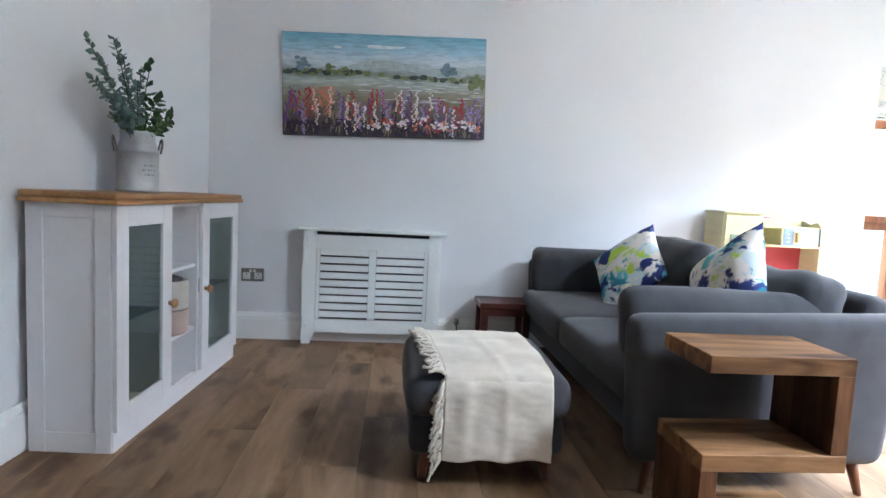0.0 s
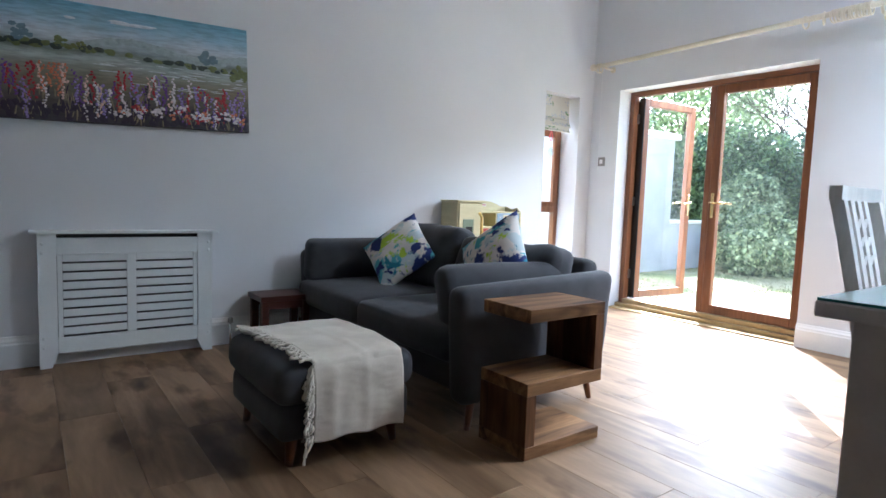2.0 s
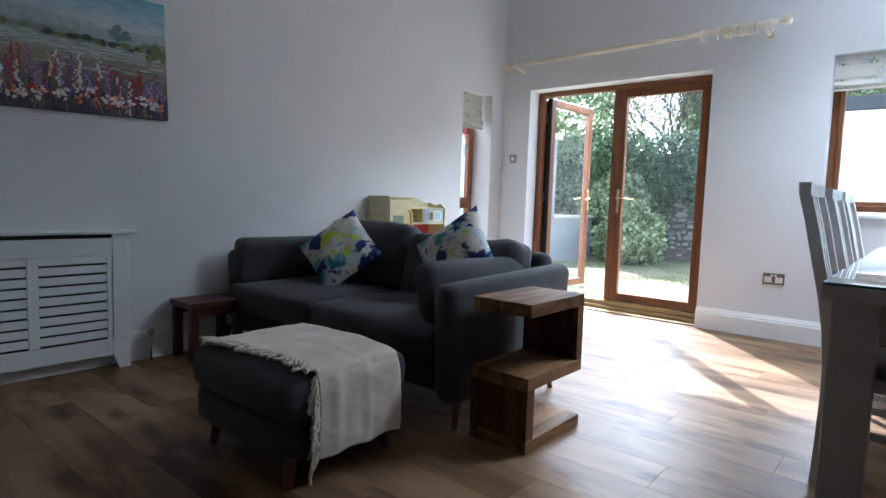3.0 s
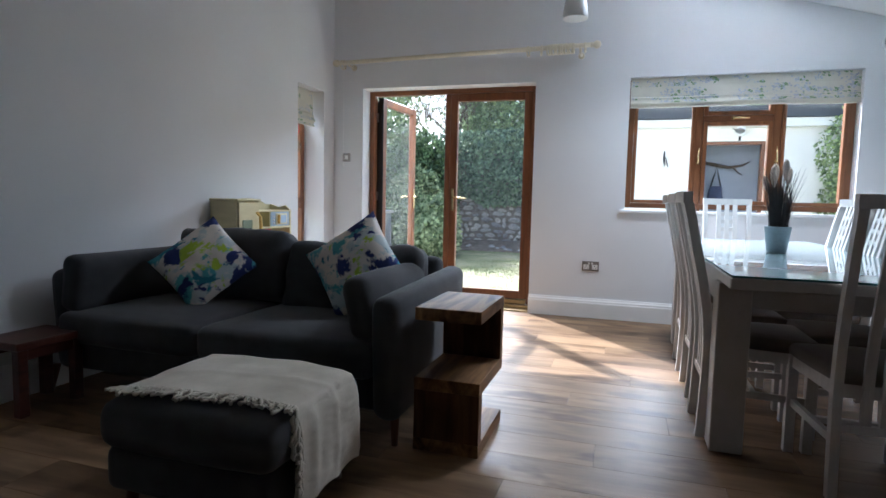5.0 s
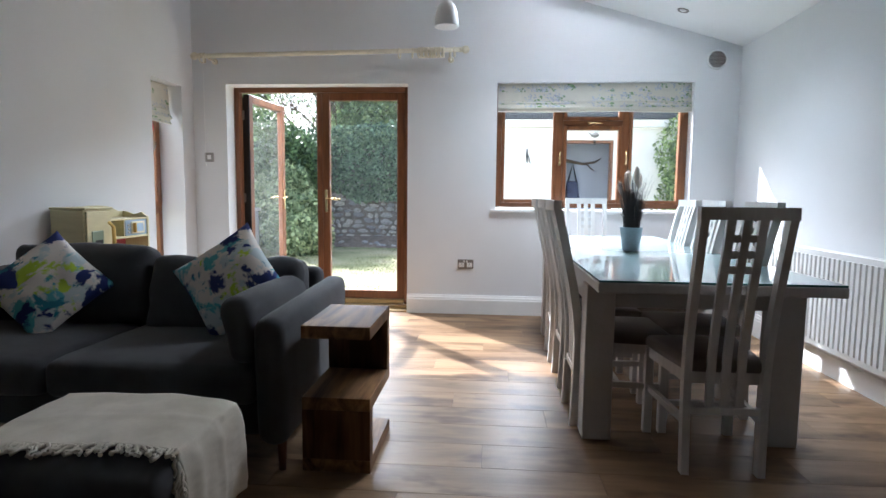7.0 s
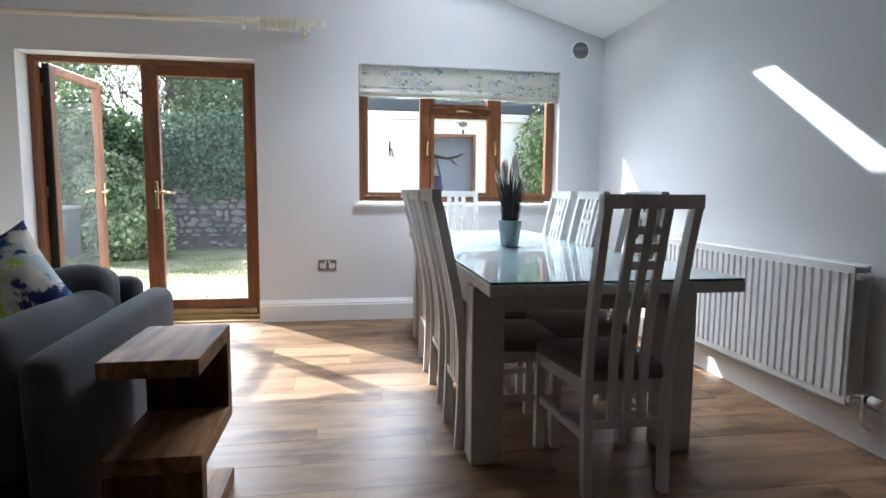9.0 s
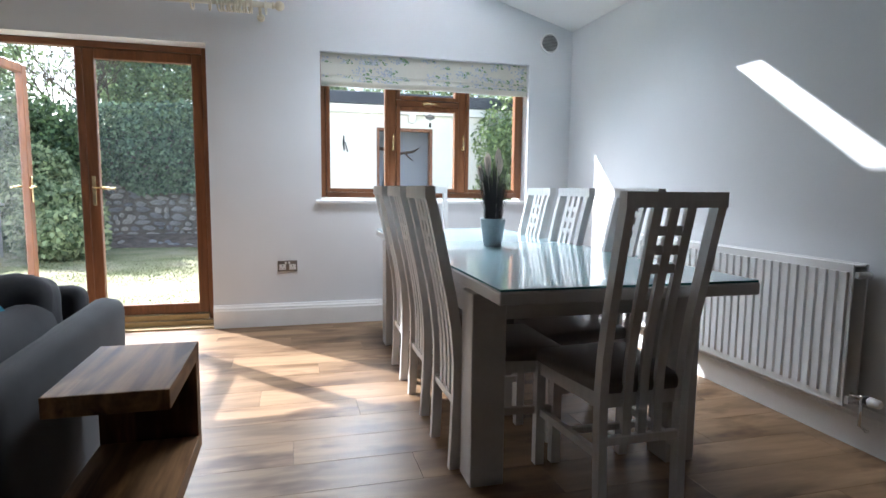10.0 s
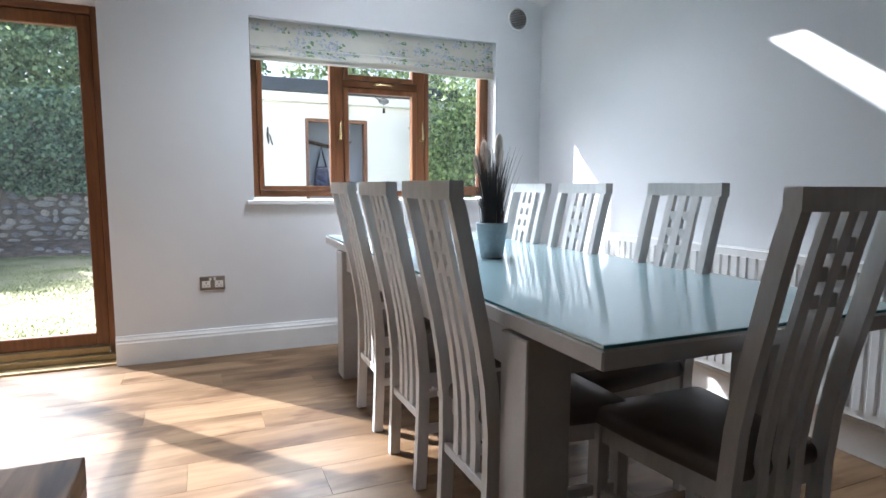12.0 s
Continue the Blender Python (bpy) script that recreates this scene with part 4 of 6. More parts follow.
def blind(m, width, drop, label):
    b = thing("roman_blind", m, label, "blind", "roman blinds")
    boxes("headrail", [(0.002, width - 0.002, 0.0, 0.03, -0.026, -0.002)], WHITE, b)
    for name, prof in (("upper_panel", [(-0.004, 0.0), (-0.008, -drop * 0.3), (-0.014, -drop * 0.62), (-0.022, -drop * 0.66), (-0.012, -drop * 0.665)]),
                       ("folds", [(-0.012, -drop * 0.60), (-0.022, -drop * 0.74), (-0.038, -drop * 0.84), (-0.040, -drop * 0.87), (-0.014, -drop * 0.845), (-0.020, -drop * 0.92), (-0.034, -drop * 0.985), (-0.030, -drop), (-0.002, -drop * 0.97)])):
        bm = bmesh.new()
        k = max(4, int(width / 0.06))
        rows = []
        for i in range(k + 1):
            x = width * i / k
            rows.append([bm.verts.new((x, y - 0.003 * math.sin(x * 9 + z * 30), z - 0.004 * math.sin(x * 5.0) * (-z / drop))) for y, z in prof])
        for a, c in zip(rows, rows[1:]):
            for j in range(len(prof) - 1):
                bm.faces.new((a[j], c[j], c[j + 1], a[j + 1]))
        o = part(name, bm, LINEN, b)
        s = o.modifiers.new("thickness", "SOLIDIFY")
        s.thickness = 0.002
        for pm, pb in zip(PRINTS, floral(width, prof, random.Random(int(width * 10)), 9)):
            part("print", pb, pm, b, kind="stuff")
    return b


blind(pose(EX + 0.05, WY1 - 0.006, WZ1 - 0.002, 0, 0, -90), WY1 - WY0 - 0.012, 0.255, "cream floral roman blind drawn up over the dining window")
blind(pose(VX0 + 0.006, NY + 0.12, VZ1 - 0.002), VX1 - VX0 - 0.030, 0.34, "cream floral roman blind drawn up over the narrow window")

# ---- curtain pole ----
pole = thing("curtain_pole", pose(3.85, 0, 2.335), "cream-painted wooden curtain pole with bare rings, above the french doors", "curtain pole")
bm = bmesh.new()
tube(bm, [(0, 2.05, 0.023), (0, 4.405, -0.012)], 0.020, 16)
part("rod", bm, CREAM, pole)
for y, s in ((2.045, -1), (4.41, 1)):
    bm = bmesh.new()
    lathe(bm, [(0.0, 0.075), (0.022, 0.068), (0.032, 0.05), (0.034, 0.035), (0.026, 0.016), (0.016, 0.008), (0.024, 0.0), (0.024, -0.008), (0.018, -0.014), (0.018, -0.05), (0.0, -0.05)][::-1], 20, m=pose(0, y, 0.023 if s < 0 else -0.012, -90 * s, 0, 0))
    part("finial", bm, CREAM, pole)
for y in (2.14, 4.33):
    bm = bmesh.new()
    tube(bm, [(0.0, y, -0.012 + (0.021 if y < 3 else 0)), (0.03, y, -0.03), (0.144, y, -0.03)], 0.011, 10)
    lathe(bm, [(0.0, 0.0), (0.028, 0.0), (0.028, 0.012), (0.018, 0.02), (0.0, 0.02)], 16, m=pose(0.1495, y, -0.03, 0, -90, 0))
    part("bracket", bm, CREAM, pole)


def ring_mesh():
    bm = bmesh.new()
    R, r = 0.041, 0.006
    seg, sg = 20, 6
    rings = []
    for i in range(seg):
        a = i * math.tau / seg
        rings.append([bm.verts.new(((R + r * math.cos(k * math.tau / sg)) * math.cos(a), r * math.sin(k * math.tau / sg), (R + r * math.cos(k * math.tau / sg)) * math.sin(a))) for k in range(sg)])
    for i in range(seg):
        for k in range(sg):
            f = bm.faces.new((rings[i][k], rings[(i + 1) % seg][k], rings[(i + 1) % seg][(k + 1) % sg], rings[i][(k + 1) % sg]))
            f.smooth = True
    return mesh("ring", bm, CREAM)


rmesh = ring_mesh()
for i, y in enumerate([2.195 + 0.0135 * k for k in range(17)] + [2.47, 2.585, 2.10, 4.36, 4.38]):
    o = new("ring", rmesh)
    o.parent, o.location = pole, (0, y, 0.004 - (y - 2.05) * 0.0149)
    o.rotation_euler = (0, 0, 0.25 * math.sin(i * 2.3))

cord = thing("pull_cord", pose(3.975, 4.435, 1.345), "thin white cord hanging down beside the curtain pole", "cord")
bm = bmesh.new()
tube(bm, [(0, 0, 0.02), (0.003, 0.001, 0.4), (-0.004, 0.0, 0.93)], 0.0016, 6)
part("string", bm, PLASTIC, cord)
bm = bmesh.new()
lathe(bm, [(0.0, 0.0), (0.006, 0.002), (0.007, 0.015), (0.002, 0.028), (0.0, 0.028)], 12)
part("weight", bm, PLASTIC, cord)

# ---- pendant, vent, downlights, roof light ----
PORC = mat("white_ceramic", (0.82, 0.82, 0.82), 0.3, vary=0.02)
pend = thing("pendant_light", pose(2.5, 2.07, 2.165), "white ribbed ceramic pendant lamp on a cord, unlit", "pendant light")
bm = bmesh.new()
prof = [(0.074, 0.0), (0.078, 0.012), (0.075, 0.05), (0.067, 0.10), (0.052, 0.135), (0.033, 0.155), (0.022, 0.165), (0.020, 0.180), (0.0, 0.182)]
lathe(bm, prof, 32)
lathe(bm, [(0.070, 0.002), (0.070, 0.05), (0.062, 0.098), (0.045, 0.13), (0.0, 0.145)], 32)
part("shade", bm, PORC, pend)
bm = bmesh.new()
tube(bm, [(0, 0, 0.183), (0, 0, 0.215)], 0.012, 12)
part("lampholder", bm, CHROME, pend)
bm = bmesh.new()
tube(bm, [(0, 0, 0.215), (0, 0, roof(2.07) - 2.165 - 0.02)], 0.003, 8)
part("cord", bm, PLASTIC, pend)
bm = bmesh.new()
lathe(bm, [(0.05, 0.02), (0.05, -0.01), (0.03, -0.03), (0.0, -0.03)][::-1], 20, m=pose(0, 0, roof(2.07) - 2.165 - 0.005, 16.2, 0, 0))
part("ceiling_rose", bm, PLASTIC, pend)

vent = thing("air_vent", pose(EX, -0.165, 2.29), "round white louvred air vent, high on the wall", "vent")
bm = bmesh.new()
lathe(bm, [(0.0, 0.004), (0.066, 0.004), (0.070, 0.010), (0.076, 0.014), (0.084, 0.008), (0.084, 0.0)], 32, m=pose(0, 0, 0, 0, -90, 0))
part("rim", bm, PLASTIC, vent)
for k in range(-5, 6):
    z = k * 0.0115
    h = math.sqrt(0.066 ** 2 - z * z)
    bm = bmesh.new()
    box(bm, -0.016, -0.005, -h, h, z - 0.0015, z + 0.0015, m=None)
    part("slat", bm, METAL, vent, "grey louvre")
for x, y in ((3.6, 0.265),):
    dl = thing("downlight", pose(x, y, roof(y), 16.2, 0, 0), "small steel-rimmed recessed downlight, unlit", "downlight", "downlights in the ceiling")
    bm = bmesh.new()
    lathe(bm, [(0.0, -0.001), (0.028, -0.001), (0.032, -0.006), (0.044, -0.006), (0.046, 0.0)], 24)
    part("bezel", bm, METAL, dl)
    bm = bmesh.new()
    lathe(bm, [(0.0, -0.009), (0.018, -0.008), (0.026, -0.003), (0.026, -0.0015)], 20)
    part("bulb", bm, PORC, dl)
roofpane = bmesh.new()
slab(roofpane, RX0 + 0.03, RX1 - 0.03, RY0 + 0.03, RY1 - 0.03, 0.012)
o = part("roof_pane", roofpane, PANE, roof_frame)
o.visible_shadow = False

# ---- sockets and switch ----
def socket_face(m, label, w=0.146, kind_name="double_socket", group="wall sockets"):
    s = thing(kind_name, m, label, "socket" if w > 0.1 else "switch", group)
    bm = bmesh.new()
    box(bm, -w / 2, w / 2, -0.008, 0, -0.043, 0.043, bevel=0.0025)
    part("plate", bm, METAL, s, "brushed steel plate")
    if w > 0.1:
        for cx in (-0.037, 0.037):
            bm = bmesh.new()
            box(bm, cx - 0.024, cx + 0.024, -0.0105, -0.0085, -0.028, 0.014, bevel=0.001)
            part("insert", bm, PLASTIC, s)
            bm = bmesh.new()
            box(bm, cx - 0.0025, cx + 0.0025, -0.0115, -0.0106, -0.003, 0.007)
            box(bm, cx - 0.014, cx - 0.008, -0.0115, -0.0106, -0.018, -0.014)
            box(bm, cx + 0.008, cx + 0.014, -0.0115, -0.0106, -0.018, -0.014)
            part("pin_holes", bm, BLACK, s)
            bm = bmesh.new()
            box(bm, cx * 0.35 - 0.007, cx * 0.35 + 0.007, -0.013, -0.0085, 0.016, 0.034, bevel=0.001)
            part("rocker", bm, PLASTIC, s)
    else:
        bm = bmesh.new()
        box(bm, -0.018, 0.018, -0.012, -0.0085, -0.020, 0.020, bevel=0.002)
        part("rocker", bm, PLASTIC, s)
    return s


socket_face(pose(-0.915, NY, 0.425), "brushed steel double socket on the wall beside the cabinet")
socket_face(pose(EX, 1.985, 0.465, 0, 0, -90), "brushed steel double socket on the wall between door and window")
socket_face(pose(EX, 4.41, 1.43, 0, 0, -90), "brushed steel dimmer switch beside the french doors", 0.086, "wall_switch", "")

# ---- radiator cover ----
rc = thing("radiator_cover", pose(-0.130, NY, 0), "white-painted slatted wooden radiator cover against the wall", "radiator cover")
CW, CH, CD = 0.894, 0.740, 0.10
yf = -CD - 0.005
bm = bmesh.new()
box(bm, -CW / 2 - 0.035, CW / 2 + 0.035, yf - 0.022, -0.0005, CH, CH + 0.016, bevel=0.003)
part("top", bm, COVER, rc)
# Black strip fills the gap under the top, standing in for its shade.
bm = bmesh.new()
box(bm, -CW / 2 + 0.085, CW / 2 - 0.085, yf + 0.012, yf + 0.018, CH - 0.022, CH - 0.001)
part("slot_shade", bm, BLACK, rc)
for s in (-1, 1):
    bm = bmesh.new()
    o = [(s * CW / 2, 0.0), (s * CW / 2, CH - 0.0005), (s * (CW / 2 - 0.085), CH - 0.0005), (s * (CW / 2 - 0.085), 0.075), (s * (CW / 2 - 0.055), 0.0)]
    plate(bm, [(a, b) for a, b in (o if s > 0 else o[::-1])], 0, 0.018, m=Matrix(((1, 0, 0, 0), (0, 0, 1, yf), (0, 1, 0, 0), (0, 0, 0, 1))))
    part("post", bm, COVER, rc)
    bm = bmesh.new()
    box(bm, s * CW / 2 - (0.018 if s > 0 else 0), s * CW / 2 + (0.018 if s < 0 else 0), yf + 0.0185, -0.001, 0, CH - 0.0005)
    part("side", bm, COVER, rc)
    bm = bmesh.new()
    for z in (0.115, 0.165, CH - 0.055, CH - 0.105):
        tube(bm, [(s * (CW / 2 - 0.022), yf + 0.001, z), (s * (CW / 2 - 0.022), yf - 0.004, z)], 0.008, 10, [0.009, 0.006])
    part("screw_cap", bm, COVER, rc)
iw = CW / 2 - 0.085
for z0, z1 in ((CH - 0.115, CH - 0.024), (0.075, 0.165)):
    boxes("rail", [(-iw, iw, yf + 0.002, yf + 0.016, z0, z1)], COVER, rc, bevel=0.002)
for row in ((-iw + 0.002, -iw + 0.026, yf + 0.004, yf + 0.016, 0.166, CH - 0.116), (iw - 0.026, iw - 0.002, yf + 0.004, yf + 0.016, 0.166, CH - 0.116), (-0.024, 0.024, yf + 0.003, yf + 0.016, 0.166, CH - 0.116)):
    boxes("moulding", [row], COVER, rc, bevel=0.002)
NS = 9
for k in range(NS):
    z = 0.178 + k * (CH - 0.116 - 0.166) / NS
    for x0, x1 in ((-iw + 0.027, -0.025), (0.025, iw - 0.027)):
        bm = bmesh.new()
        box(bm, x0, x1, yf + 0.006, yf + 0.012, z, z + 0.040, bevel=0.001)
        part("slat", bm, COVER, rc)
# Dark sheet behind the slats; shade inside the cover is in its colour.
boxes("inside", [(-CW / 2 + 0.02, CW / 2 - 0.02, -0.05, -0.026, 0.1, CH - 0.06)], mat("iron_painted_shade", (0.10, 0.10, 0.10), 0.7), rc)
nzl = thing("radiator_valve", pose(0.44, NY - 0.07, 0.0), "chrome radiator valve on a pipe from the floor", "valve")
bm = bmesh.new()
tube(bm, [(0, 0, 0), (0, 0, 0.15)], 0.008, 10)
part("pipe", bm, CHROME, nzl)
bm = bmesh.new()
tube(bm, [(0, 0, 0.15), (0, 0, 0.155), (0, 0, 0.18), (0, 0, 0.19)], 0.018, 14, [0.012, 0.018, 0.017, 0.010])
part("dial", bm, METAL, nzl)


# ---- painting of a flower field ----
def painting_mat():
    m, n, l, b = nodes("field_canvas")
    tc, sep = n.new("ShaderNodeTexCoord"), n.new("ShaderNodeSeparateXYZ")
    nz = n.new("ShaderNodeTexNoise")
    nz.inputs["Scale"].default_value, nz.inputs["Detail"].default_value = 7, 6
    l.new(tc.outputs["Object"], nz.inputs["Vector"])
    l.new(tc.outputs["Object"], sep.inputs["Vector"])
    ad = n.new("ShaderNodeMath")
    ad.operation, ad.inputs[1].default_value = "MULTIPLY_ADD", 0.10
    l.new(nz.outputs["Fac"], ad.inputs[0])
    l.new(sep.outputs["Z"], ad.inputs[2])
    mr = n.new("ShaderNodeMapRange")
    mr.inputs["From Min"].default_value, mr.inputs["From Max"].default_value = -0.28, 0.38
    l.new(ad.outputs[0], mr.inputs["Value"])
    r = ramp(n, [(0.0, (0.045, 0.035, 0.05)), (0.18, (0.10, 0.085, 0.075)), (0.36, (0.23, 0.21, 0.14)), (0.46, (0.30, 0.31, 0.24)), (0.54, (0.42, 0.47, 0.46)), (0.60, (0.20, 0.24, 0.19)),
                 (0.645, (0.36, 0.42, 0.45)), (0.72, (0.55, 0.62, 0.68)), (0.84, (0.32, 0.50, 0.62)), (1.0, (0.16, 0.38, 0.54))])
    l.new(mr.outputs[0], r.inputs["Fac"])
    st = n.new("ShaderNodeTexNoise")
    mp = n.new("ShaderNodeMapping")
    mp.inputs["Scale"].default_value = (1, 1, 7)
    st.inputs["Scale"].default_value, st.inputs["Detail"].default_value = 12, 5
    l.new(tc.outputs["Object"], mp.inputs["Vector"])
    l.new(mp.outputs["Vector"], st.inputs["Vector"])
    r2 = ramp(n, [(0.35, (0.72, 0.72, 0.72)), (0.62, (1.12, 1.12, 1.1))])
    l.new(st.outputs["Fac"], r2.inputs["Fac"])
    mx = n.new("ShaderNodeMixRGB")
    mx.blend_type, mx.inputs["Fac"].default_value = "MULTIPLY", 0.8
    l.new(r.outputs["Color"], mx.inputs[1])
    l.new(r2.outputs["Color"], mx.inputs[2])
    l.new(mx.outputs[0], b.inputs["Base Color"])
    b.inputs["Roughness"].default_value = 0.55
    bp = n.new("ShaderNodeBump")
    bp.inputs["Strength"].default_value, bp.inputs["Distance"].default_value = 0.4, 0.002
    l.new(st.outputs["Fac"], bp.inputs["Height"])
    l.new(bp.outputs["Normal"], b.inputs["Normal"])
    return m


PW, PH = 1.305, 0.645
pic = thing("painting", pose(-0.097, NY, 1.687, 0, -1.9, 0), "wide canvas painting of a flower field, hung on the wall", "painting")
bm = bmesh.new()
box(bm, -PW / 2, PW / 2, -0.036, -0.001, -PH / 2, PH / 2, bevel=0.003)
part("canvas", bm, painting_mat(), pic)
rng = random.Random(12)


def dab(bm, x, z, w, h, ang=0.0, k=7, y=-0.0385):
    vs = []
    for i in range(k):
        a = i * math.tau / k
        r = rng.uniform(0.75, 1.15)
        dx, dz = math.cos(a) * w * r, math.sin(a) * h * r
        px = min(PW / 2 - 0.004, max(-PW / 2 + 0.004, x + dx * math.cos(ang) - dz * math.sin(ang)))
        pz = min(PH / 2 - 0.004, max(-PH / 2 + 0.004, z + dx * math.sin(ang) + dz * math.cos(ang)))
        vs.append(bm.verts.new((px, y - rng.uniform(0, 0.001), pz)))
    c = bm.verts.new((sum(v.co.x for v in vs) / k, y - 0.0022, sum(v.co.z for v in vs) / k))
    for i in range(k):
        bm.faces.new((vs[i], vs[(i + 1) % k], c))


def paint(color):
    return mat("oil_paint", color, 0.5, vary=0.12, scale=30)


layers = {"trees": ((0.045, 0.065, 0.05), []), "pale_trees": ((0.15, 0.23, 0.28), []), "hills": ((0.38, 0.45, 0.47), []), "clouds": ((0.66, 0.72, 0.76), []), "water": ((0.56, 0.60, 0.60), []),
          "stems": ((0.25, 0.20, 0.12), []), "dark": ((0.035, 0.02, 0.045), []), "lilac": ((0.33, 0.24, 0.55), []), "mauve": ((0.15, 0.06, 0.27), []), "red": ((0.38, 0.018, 0.03), []), "orange": ((0.62, 0.20, 0.10), []),
          "white": ((0.72, 0.66, 0.66), []), "peach": ((0.72, 0.50, 0.40), []), "green": ((0.16, 0.19, 0.07), [])}
D2 = {k: bmesh.new() for k in layers}
for i in range(26):
    t = i / 25
    dab(D2["hills"], -0.2 + t * 0.85, 0.105 + 0.03 * math.sin(t * 7) + 0.01, 0.05, 0.022, y=-0.0372)
for i in range(70):
    x = rng.uniform(-0.64, 0.64)
    if -0.05 < x < 0.22 and rng.random() < 0.6:
        continue
    base = 0.065 - 0.05 * max(0, x + 0.1)
    dab(D2["trees"] if rng.random() < 0.55 else D2["green"], x, base + rng.uniform(0, 0.02), rng.uniform(0.015, 0.035), rng.uniform(0.008, 0.02))
for cx, cz, rr in ((-0.53, 0.13, 0.045), (-0.36, 0.10, 0.035), (-0.26, 0.09, 0.03), (0.40, 0.12, 0.055), (0.57, 0.035, 0.05), (0.63, 0.03, 0.04)):
    for i in range(16):
        dab(D2["pale_trees" if abs(cx - 0.4) < 0.1 or cx < -0.45 else "green"], cx + rng.gauss(0, rr * 0.5), cz + rng.gauss(0, rr * 0.4), rr * 0.4, rr * 0.3)
for x, z, w in ((-0.30, 0.235, 0.03), (-0.06, 0.25, 0.06), (0.05, 0.245, 0.09), (0.0, 0.24, 0.12)):
    dab(D2["clouds"], x, z, w, 0.008, k=9)
for i in range(46):
    x = rng.uniform(-0.15, 0.63)
    dab(D2["water"], x, rng.uniform(-0.09, 0.05) - 0.03 * x, rng.uniform(0.02, 0.07), rng.uniform(0.002, 0.005), k=6)
for i in range(150):
    x = rng.uniform(-0.64, 0.64)
    dab(D2["stems" if i % 3 else "dark"], x, rng.uniform(-0.31, -0.16), 0.005, rng.uniform(0.03, 0.07), rng.uniform(-0.35, 0.35), 5)
    dab(D2["dark"], rng.uniform(-0.64, 0.64), rng.uniform(-0.31, -0.22), 0.02, 0.02)
names = ["lilac", "lilac", "mauve", "red", "white", "lilac", "white", "lilac", "red", "white", "mauve", "dark", "peach"]
for i in range(74):
    x = -0.63 + 1.26 * i / 73 + rng.uniform(-0.012, 0.012)
    nm = rng.choice(names)
    topz = rng.uniform(-0.14, -0.01) - 0.05 * max(0, x)
    if -0.47 < x < -0.33 and rng.random() < 0.6:
        nm, topz = rng.choice(["peach", "orange"]), -0.02
    if -0.10 < x < 0.0 and rng.random() < 0.5:
        nm = "red"
    k = rng.randint(7, 13)
    for j in range(k):
        z = topz - j * 0.015
        dab(D2[nm], x + rng.gauss(0, 0.007), z, rng.uniform(0.006, 0.013), rng.uniform(0.005, 0.010), rng.uniform(0, 3), 6, y=-0.039)
for i in range(34):
    x = rng.uniform(-0.10, 0.62)
    cz = rng.uniform(-0.27, -0.20)
    nm = rng.choice(["white", "white", "red", "white", "orange"])
    for j in range(5):
        dab(D2[nm], x + rng.gauss(0, 0.012), cz + rng.gauss(0, 0.010), 0.011, 0.009, y=-0.0395)
for k, (c, _) in layers.items():
    part("brushwork", D2[k], paint(c), pic, kind="stuff")
# ---- glass-fronted cabinet ----
cab = thing("display_cabinet", pose(-0.982, 2.838, 0, 0, 0, 86.7), "white-painted low cabinet with oak top and two glazed doors", "cabinet")
CL, CDp, CHt = 1.267, 0.30, 0.907
boxes("side_panel", [(0, 0.02, 0.002, CDp, 0, CHt)], CABINET, cab, bevel=0.001)
boxes("side_frame", [(-0.006, -0.0003, 0.002, 0.06, 0.0, CHt), (-0.006, -0.0003, CDp - 0.06, CDp, 0.0, CHt), (-0.006, -0.0003, 0.0605, CDp - 0.0605, 0.0, 0.075), (-0.006, -0.0003, 0.0605, CDp - 0.0605, CHt - 0.05, CHt)], CABINET, cab, bevel=0.0015)
boxes("side_panel", [(CL - 0.02, CL, 0.002, CDp, 0, CHt)], CABINET, cab, bevel=0.001)
boxes("back_panel", [(0.021, CL - 0.021, CDp - 0.012, CDp, 0.02, CHt)], CABINET, cab)
boxes("plinth", [(0.0, CL, -0.001, 0.0015, 0, 0.075), (0.021, CL - 0.021, 0.02, CDp - 0.013, 0.055, 0.075)], CABINET, cab)
boxes("partition", [(0.430, 0.446, 0.002, CDp - 0.013, 0.0755, CHt), (0.742, 0.760, 0.002, CDp - 0.013, 0.0755, CHt)], CABINET, cab)
boxes("top_rail", [(0.0, CL, -0.001, 0.0015, CHt - 0.016, CHt)], CABINET, cab)
for z in (0.305, 0.615):
    boxes("shelf", [(0.447, 0.741, 0.012, CDp - 0.013, z - 0.016, z)], CABINET, cab, bevel=0.001)
bm = bmesh.new()
box(bm, -0.035, CL + 0.035, -0.035, CDp + 0.012, CHt + 0.0005, CHt + 0.018, bevel=0.006, seg=2)
box(bm, -0.028, CL + 0.028, -0.028, CDp + 0.01, CHt + 0.0182, CHt + 0.042, bevel=0.008, seg=2)
part("oak_top", bm, wood("oak_board", (0.34, 0.17, 0.06), (0.50, 0.28, 0.115), 0.4, "x", 1.2), cab, "oak top with a moulded edge")
